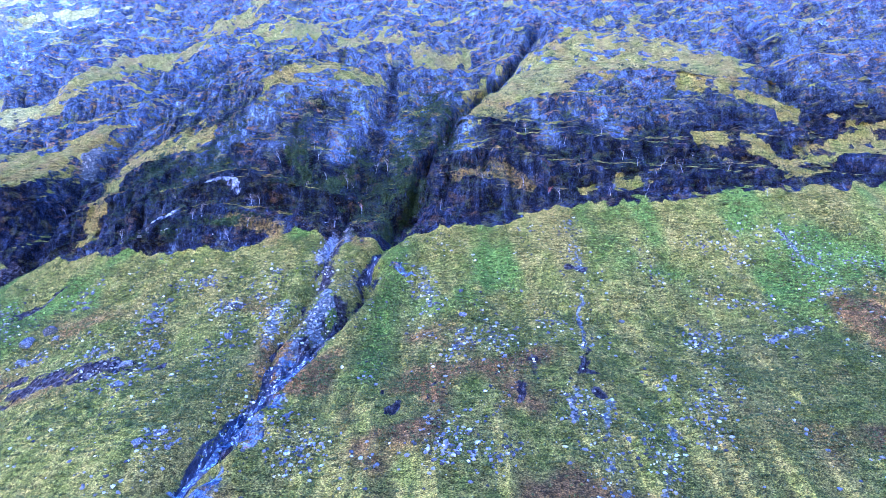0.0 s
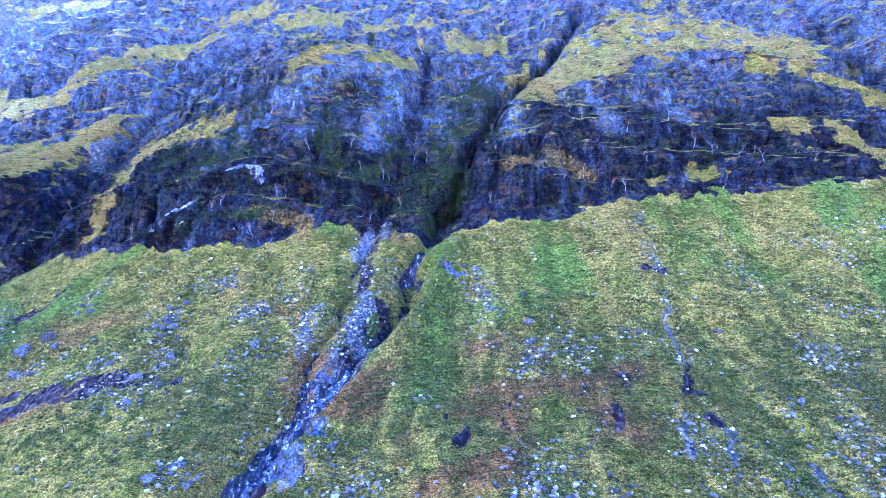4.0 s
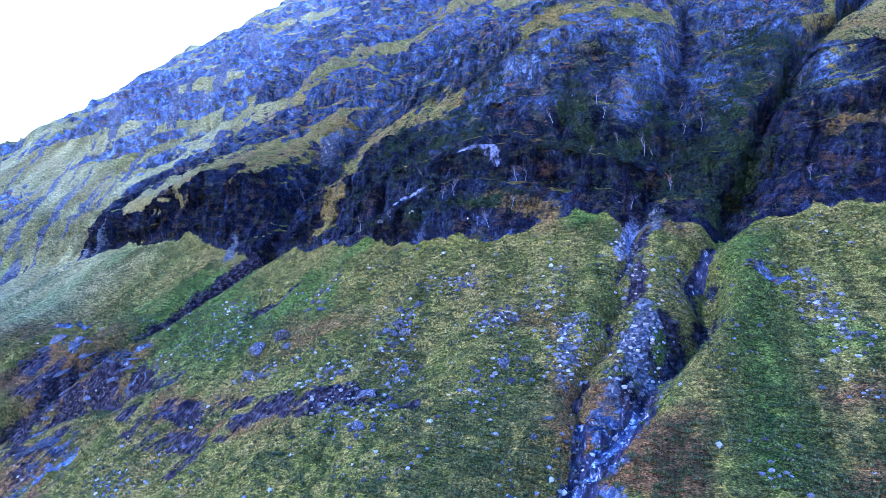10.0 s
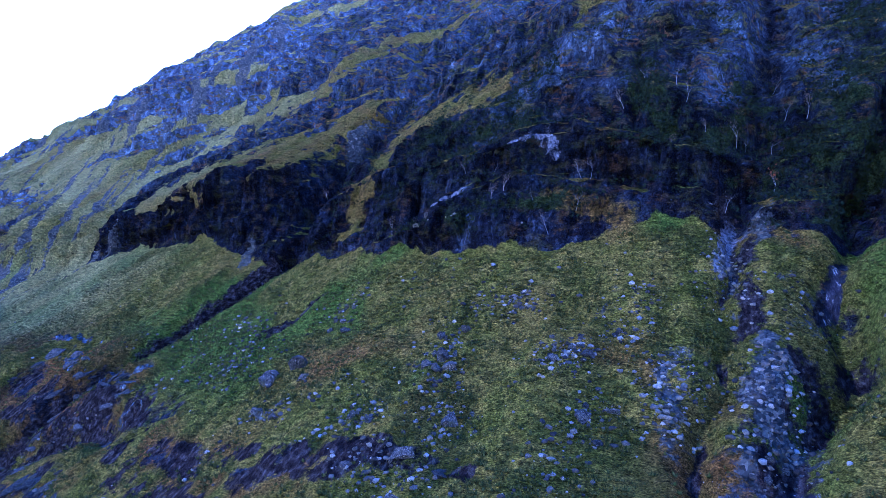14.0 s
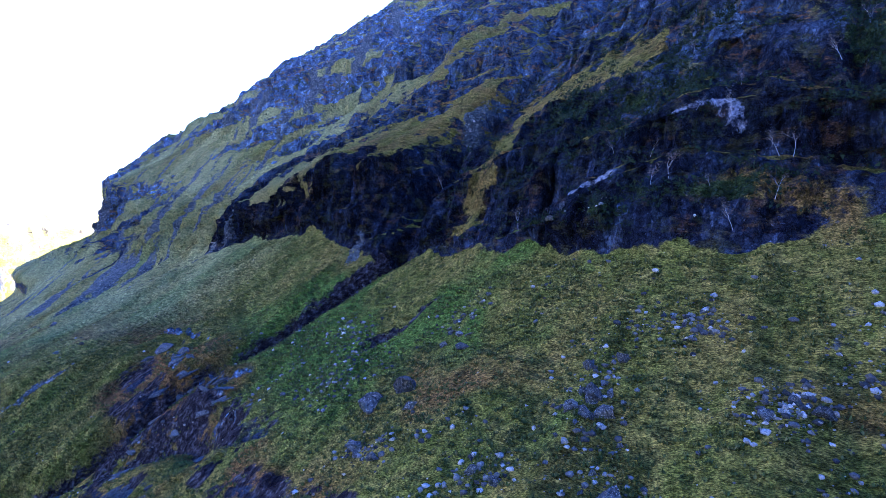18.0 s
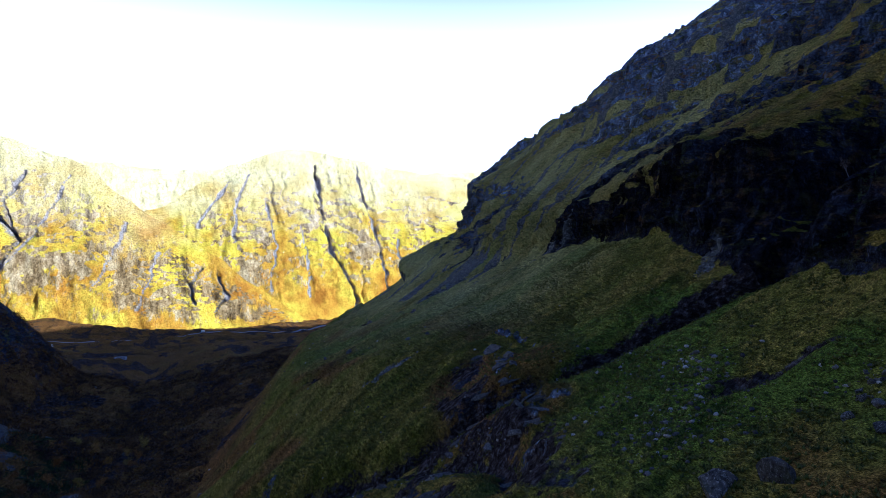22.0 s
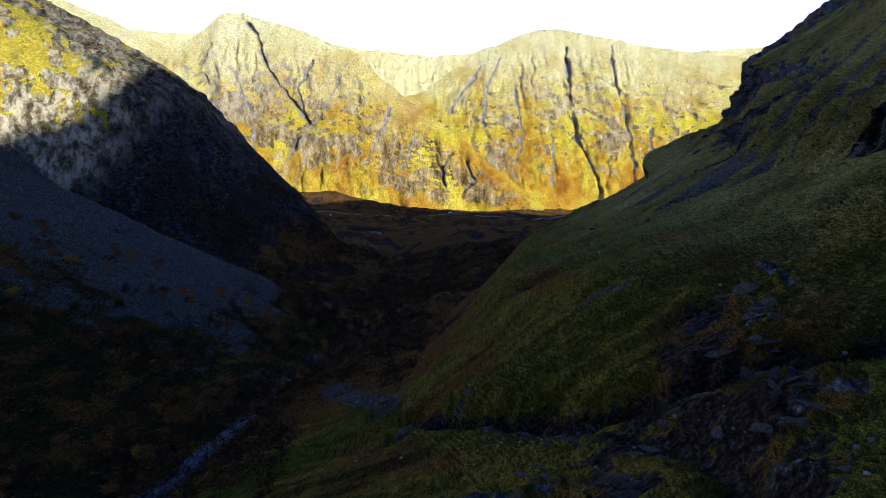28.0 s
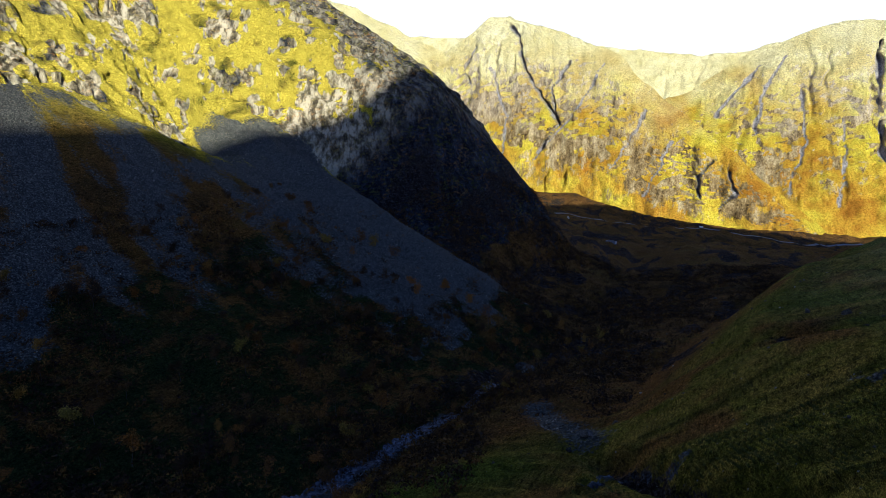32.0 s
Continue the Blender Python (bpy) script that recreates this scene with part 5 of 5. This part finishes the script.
def make_leaf_material(name, stops):
    m, nt, bsdf = material(name)
    info = nt.nodes.new("ShaderNodeObjectInfo")
    base = n_ramp(nt, info.outputs["Random"], stops)
    tint = island_tint(nt, [(0.0, (0.5, 0.5, 0.5)), (1.0, (1.5, 1.45, 1.3))])
    nt.links.new(n_mix(nt, 1.0, base, tint, "MULTIPLY"), bsdf.inputs["Base Color"])
    bsdf.inputs["Roughness"].default_value = 0.8
    bsdf.inputs["Specular IOR Level"].default_value = 0.15
    return m


PALE_BARK = make_bark_material("pale_bark", (0.36, 0.35, 0.34))
DARK_BARK = make_bark_material("dark_bark", (0.12, 0.10, 0.09))
AUTUMN = make_leaf_material("autumn_leaves", [(0.0, (0.030, 0.020, 0.012)), (0.35, (0.070, 0.042, 0.014)), (0.6, (0.12, 0.062, 0.014)), (0.85, (0.22, 0.10, 0.014)), (1.0, (0.19, 0.16, 0.020))])
RUSSET = make_leaf_material("russet_twigs", [(0.0, (0.070, 0.065, 0.060)), (0.9, (0.10, 0.075, 0.055)), (1.0, (0.20, 0.075, 0.03))])


def tube(bm, a, b, ra, rb, sides=5):
    way = (b - a).normalized()
    turn = Vector((0, 0, 1)).rotation_difference(way).to_matrix()
    rings = []
    for p, r in ((a, ra), (b, rb)):
        rings.append([bm.verts.new(p + turn @ Vector((r * math.cos(2 * math.pi * k / sides), r * math.sin(2 * math.pi * k / sides), 0))) for k in range(sides)])
    for k in range(sides):
        bm.faces.new((rings[0][k], rings[0][(k + 1) % sides], rings[1][(k + 1) % sides], rings[1][k]))


def grow_tree(seed, height, twigs, leaves, bark, leaf):
    """A tapered, bending trunk with limbs, and a ragged crown of twigs or leaf clumps."""
    rng = random.Random(seed)
    wood, crown = bmesh.new(), bmesh.new()
    tips = []

    def limb(a, way, length, r, depth):
        steps = 3
        p = a
        for n in range(steps):
            way = (way + Vector((rng.gauss(0, 0.16), rng.gauss(0, 0.16), 0.10))).normalized()
            q = p + way * length / steps
            tube(wood, p, q, r * (1 - 0.25 * n), r * (1 - 0.25 * (n + 1)))
            p = q
            if depth and (n > 0 or depth < 2):
                for _ in range(rng.choice((1, 2))):
                    out = (way * 0.7 + Vector((rng.gauss(0, 0.7), rng.gauss(0, 0.7), rng.uniform(0.0, 0.6)))).normalized()
                    limb(p, out, length * rng.uniform(0.45, 0.65), r * 0.5 * (1 - 0.2 * n), depth - 1)
        tips.append(p)

    limb(Vector((0, 0, -0.3)), Vector((rng.gauss(0, 0.15), rng.gauss(0, 0.15), 1)).normalized(), height * 0.62, height * 0.015, 2)
    for tip in tips:
        for _ in range(twigs):
            d = Vector((rng.gauss(0, 1), rng.gauss(0, 1), rng.gauss(0.4, 0.8))).normalized()
            tube(crown, tip, tip + d * rng.uniform(0.4, 0.9) * height * 0.13, 0.022, 0.008, 3)
        for _ in range(leaves):
            c = tip + Vector((rng.gauss(0, 1), rng.gauss(0, 1), rng.gauss(0, 0.8))) * height * 0.085
            s = rng.uniform(0.10, 0.26)
            u = Vector((rng.gauss(0, 1), rng.gauss(0, 1), rng.gauss(0, 1))).normalized() * s
            w = u.orthogonal().normalized() * s * rng.uniform(0.6, 1)
            crown.faces.new([crown.verts.new(c + e) for e in (u, w, -u * 0.8, -w)])
    return mesh_of("trunk", wood, bark), mesh_of("crown", crown, leaf)


BARE_KINDS = [grow_tree(n, h, 5, 2, PALE_BARK, RUSSET) for n, h in ((1, 6.0), (2, 5.0), (3, 7.0), (4, 4.2))]
LEAFY_KINDS = [grow_tree(n, h, 2, 36, DARK_BARK, AUTUMN) for n, h in ((11, 6.5), (12, 5.5), (13, 7.5), (14, 5.0), (15, 6.0))]


def tree(name, kinds, x, y, scale, rng, label, group):
    z, _ = drop(x, y)
    trunk, crown = rng.choice(kinds)
    base = new(name)
    base.empty_display_size = 0.1
    base.matrix_world = pose(x, y, z, rng.uniform(-6, 6), rng.uniform(-6, 6), rng.uniform(0, 360)) @ Matrix.Diagonal((scale, scale, scale * rng.uniform(0.9, 1.15), 1))
    for key, me in (("trunk", trunk), ("crown", crown)):
        new(key, me).parent = base
    return tagged(base, label, "tree", group)


rng = random.Random(17)
CRAG_TREES = [(22, 160), (32, 159), (51, 166), (63, 166), (46, 159), (76, 165), (67, 162), (17, 158), (26, 161), (57, 165), (38, 161), (11, 159), (81, 165), (29, 160),
              (-28, 170), (-23, 163), (-33, 164), (-43, 172), (-65, 171), (-68, 159), (-39, 172), (-21, 187), (-52, 158), (-46, 165), (-58, 160), (-30, 159), (-38, 162), (-17, 175), (-13, 177), (-36, 167),
              (-66, 152), (-64, 153), (-59, 153), (-82, 156), (-88, 158), (-56, 151), (-52, 153), (-112, 172)]
for x, y in CRAG_TREES:
    tree("birch_tree", BARE_KINDS, x, y, rng.uniform(0.40, 0.75), rng, "small bare birch with pale trunk rooted on the crag", "birches on the crag")
for _ in range(34):
    x = rng.uniform(-75, 95)
    tree("birch_tree", BARE_KINDS, x, rng.uniform(156, 180), rng.uniform(0.32, 0.6), rng, "small bare birch with pale trunk rooted on the crag", "birches on the crag")
count = 0
while count < 290:
    x, y = rng.uniform(-345, -95), rng.uniform(-95, 70)
    if noise.noise(Vector((x / 28, y / 28, 3))) + 0.35 * rng.random() < -0.05 or abs(x + 187) + abs(y - 54) < 24:
        continue
    if -352 < x < -312 and y < 8:
        continue
    if y > 42 - 0.12 * (x + 200) and x > -240:
        continue
    tree("autumn_tree", LEAFY_KINDS, x, y, rng.uniform(0.55, 1.1), rng, "young birch with brown and orange autumn leaves in the glen", "wood on the glen floor")
    count += 1

# low scrub between the trees
BUSH_V, BUSH_F = [], []
g = np.random.default_rng(41)
for k in range(22):
    c = g.normal(0, 1, 3) * np.array([0.5, 0.5, 0.3]) + np.array([0, 0, 0.45])
    i = len(BUSH_V)
    BUSH_V += [tuple(c + g.normal(0, 0.16, 3)) for _ in range(3)]
    BUSH_F += [(i, i + 1, i + 2)]
def make_scrub_material():
    m, nt, bsdf = material("scrub")
    patch = n_ramp(nt, n_noise(nt, 0.22, 5, 0.7, n_scaled(nt, 1, 1, 1)), [(0.40, (0.026, 0.018, 0.014)), (0.52, (0.062, 0.038, 0.014)), (0.60, (0.16, 0.080, 0.014)), (0.68, (0.10, 0.10, 0.016))])
    tint = island_tint(nt, [(0.0, (0.45, 0.45, 0.45)), (1.0, (1.6, 1.55, 1.4))])
    nt.links.new(n_mix(nt, 1.0, patch, tint, "MULTIPLY"), bsdf.inputs["Base Color"])
    bsdf.inputs["Roughness"].default_value = 0.85
    bsdf.inputs["Specular IOR Level"].default_value = 0.1
    return m


SCRUB = make_scrub_material()
low = (GB > 3.7) * (GB < 6.5 + 0.5 * (GX < -225)) * (GX > -520) * (GX < -60) * (1 - MASKS["scree"]) * (0.2 + smoothstep(-0.2, 0.4, fbm(GX / 18, GY / 18, 0 * GX, 95, 3)))
pts = ground_points(15000, 43, low)
v1_, f1_ = repeat(np.array(BUSH_V), np.array(BUSH_F), pts, np.random.default_rng(44).uniform(0.8, 2.2, len(pts)), 45, 0.2)
tagged(joined("scrub", v1_, f1_, SCRUB), "brown bracken and low scrub on the glen floor", "scrub", kind="stuff")
up = near_marks(GX, GB, GZ, HEATH) * (GX > -125) + 0.12 * (GB > 10.05) * (GB < 11.9) * (GX > -110) * (GX < 110) + 0.05 * (GB > 11.9) * (GB < 12.8) * (GX > -110) * (GX < 110)
pts = ground_points(3600, 46, up)
HEATHER = make_leaf_material("heather", [(0.0, (0.018, 0.027, 0.009)), (1.0, (0.018, 0.027, 0.009))])
v1_, f1_ = repeat(np.array(BUSH_V), np.array(BUSH_F), pts, np.random.default_rng(47).uniform(0.5, 1.4, len(pts)), 48, 0.2)
tagged(joined("crag_heather", v1_, f1_, HEATHER), "dark heather and juniper clinging to the crag", "heather", kind="stuff")


# ---- water, road and far small things ----
def make_water_material(name, low, high):
    m, nt, bsdf = material(name)
    v = n_scaled(nt, 1, 1, 1)
    nt.links.new(n_ramp(nt, n_noise(nt, 1.1, 6, 0.75, v), [(0.44, (0.028, 0.027, 0.034)), (0.54, low), (0.62, high)]), bsdf.inputs["Base Color"])
    bsdf.inputs["Roughness"].default_value = 0.45
    bsdf.inputs["Specular IOR Level"].default_value = 0.2
    n_bump(nt, n_noise(nt, 4, 4, 0.7, v), 0.8, 0.2, bsdf)
    return m


WATER = make_water_material("stream_water", (0.10, 0.10, 0.105), (0.56, 0.54, 0.50))
BURN = make_water_material("burn_water", (0.12, 0.125, 0.15), (0.20, 0.21, 0.25))


def ribbon(name, pts, half, lift, mat, step, seed, wobble):
    """A strip that lies on the ground along a line of places (x, y)."""
    line = []
    for (ax, ay), (bx, by) in zip(pts, pts[1:]):
        n = max(1, int(math.hypot(bx - ax, by - ay) / step))
        line += [(ax + (bx - ax) * k / n, ay + (by - ay) * k / n) for k in range(n)]
    line.append(pts[-1])
    bm = bmesh.new()
    rows = []
    for k, (x, y) in enumerate(line):
        px, py = line[max(k - 1, 0)]
        qx, qy = line[min(k + 1, len(line) - 1)]
        l = math.hypot(qx - px, qy - py)
        nx, ny = -(qy - py) / l, (qx - px) / l
        off = wobble * noise.noise(Vector((x / 6, y / 6, seed)))
        h = half * (1 + 0.6 * noise.noise(Vector((x / 3, y / 3, seed + 5))))
        row = []
        for s in (-1, -0.4, 0.4, 1):
            gx, gy = x + nx * (off + s * h), y + ny * (off + s * h)
            row.append(bm.verts.new((gx, gy, drop(gx, gy)[0] + lift - 0.08 * abs(s) * half)))
        rows.append(row)
    for a, b in zip(rows, rows[1:]):
        for k in range(3):
            bm.faces.new((a[k], a[k + 1], b[k + 1], b[k]))
    return new(name, mesh_of(name, bm, mat, True))


tagged(ribbon("water_1", [(-27, 114), (-28.5, 110), (-30.5, 105.5), (-33, 99), (-36, 89.5), (-40.5, 77), (-48, 65)], 0.5, 0.07, WATER, 0.8, 1, 1.0), "white mountain stream running down a rocky bed", "stream", kind="structure")
tagged(ribbon("water_2", [(-170, 20), (-187, 25), (-204, 29), (-219, 32), (-238, 36), (-262, 36)], 2.0, 0.15, BURN, 1.5, 2, 1.5), "pale burn on the floor of the glen", "stream", kind="structure")


def make_asphalt():
    m, nt, bsdf = material("road_surface")
    nt.links.new(n_ramp(nt, n_noise(nt, 0.5, 4, 0.6, n_scaled(nt, 1, 1, 1)), [(0.3, (0.16, 0.16, 0.165)), (0.7, (0.24, 0.24, 0.24))]), bsdf.inputs["Base Color"])
    bsdf.inputs["Roughness"].default_value = 0.8
    return m


tagged(ribbon("road", [(-1060, -160), (-1090, -60), (-1105, 60), (-1150, 180), (-1200, 300), (-1290, 400)], 3.5, 0.6, make_asphalt(), 8, 3, 0), "narrow grey road crossing the mouth of the glen", "road", kind="structure")


def make_paint(name, tone, rough):
    m, nt, bsdf = material(name)
    nt.links.new(n_ramp(nt, n_noise(nt, 2, 3, 0.5, n_scaled(nt, 1, 1, 1)), [(0.3, tuple(c * 0.85 for c in tone)), (0.7, tone)]), bsdf.inputs["Base Color"])
    bsdf.inputs["Roughness"].default_value = rough
    return m


WHITE_PAINT, GLASS_DARK, TYRE = make_paint("white_paint", (0.8, 0.8, 0.8), 0.35), make_paint("dark_glass", (0.03, 0.035, 0.04), 0.1), make_paint("tyre_rubber", (0.03, 0.03, 0.03), 0.8)


def box(bm, x0, y0, z0, x1, y1, z1, bevel=0.0):
    r = bmesh.ops.create_cube(bm, size=1, matrix=Matrix.Translation(((x0 + x1) / 2, (y0 + y1) / 2, (z0 + z1) / 2)) @ Matrix.Diagonal((x1 - x0, y1 - y0, z1 - z0, 1)))
    if bevel:
        bmesh.ops.bevel(bm, geom=list({e for v in r["verts"] for e in v.link_edges}), offset=bevel, segments=2, affect="EDGES")


def van(x, y, turn, long, label):
    z, _ = drop(x, y)
    base = new("van")
    base.matrix_world = pose(x, y, z + 0.65, 0, 0, turn)
    bm = bmesh.new()
    box(bm, -long / 2, -1, 0.4, long / 2, 1, 2.6, 0.2)
    part("body", bm, WHITE_PAINT, base)
    bm = bmesh.new()
    box(bm, long / 2 - 0.1, -0.85, 1.5, long / 2 + 0.03, 0.85, 2.3, 0.05)
    part("windscreen", bm, GLASS_DARK, base, "dark glass windscreen")
    for wx in (-long * 0.32, long * 0.32):
        for wy in (-0.95, 0.95):
            bm = bmesh.new()
            bmesh.ops.create_cone(bm, cap_ends=True, segments=14, radius1=0.4, radius2=0.4, depth=0.3, matrix=pose(wx, wy, 0.4, 90))
            part("wheel", bm, TYRE, base, "black rubber wheel")
    return tagged(base, label, "van", "vehicles by the road")


van(-1108, 74, 80, 6.0, "white van on the road at the glen mouth")
van(-1222, 330, 60, 11.0, "long white coach parked beside the sunlit road")
van(-1000, -120, 30, 6.0, "white van parked on the heath near the road")


def ruin(x, y):
    """Low pale walls round three sides of a fold."""
    z, _ = drop(x, y)
    base = new("sheepfold")
    base.matrix_world = pose(x, y, z, 0, 0, 75)
    stone = make_stone_material("pale_wall_stone", (0.45, 0.45, 0.45), (0.6, 0.6, 0.6))
    for x0, y0, x1, y1 in ((-4.2, 1.6, 4.2, 2.3), (-4.2, -1.8, -3.5, 1.6), (3.5, -1.2, 4.2, 1.6)):
        bm = bmesh.new()
        box(bm, x0, y0, -1.2, x1, y1, 1.3, 0.12)
        part("wall", bm, stone, base)
    return tagged(base, "small roofless fold of pale stone walls on the heath", "sheepfold")


ruin(-589, 18)
rng = random.Random(23)
for _ in range(12):
    x, y = rng.uniform(-760, -380), rng.uniform(-30, 110)
    boulder(x, y, rng.uniform(1.0, 2.6), rng, "pale boulder lying on the brown heath")
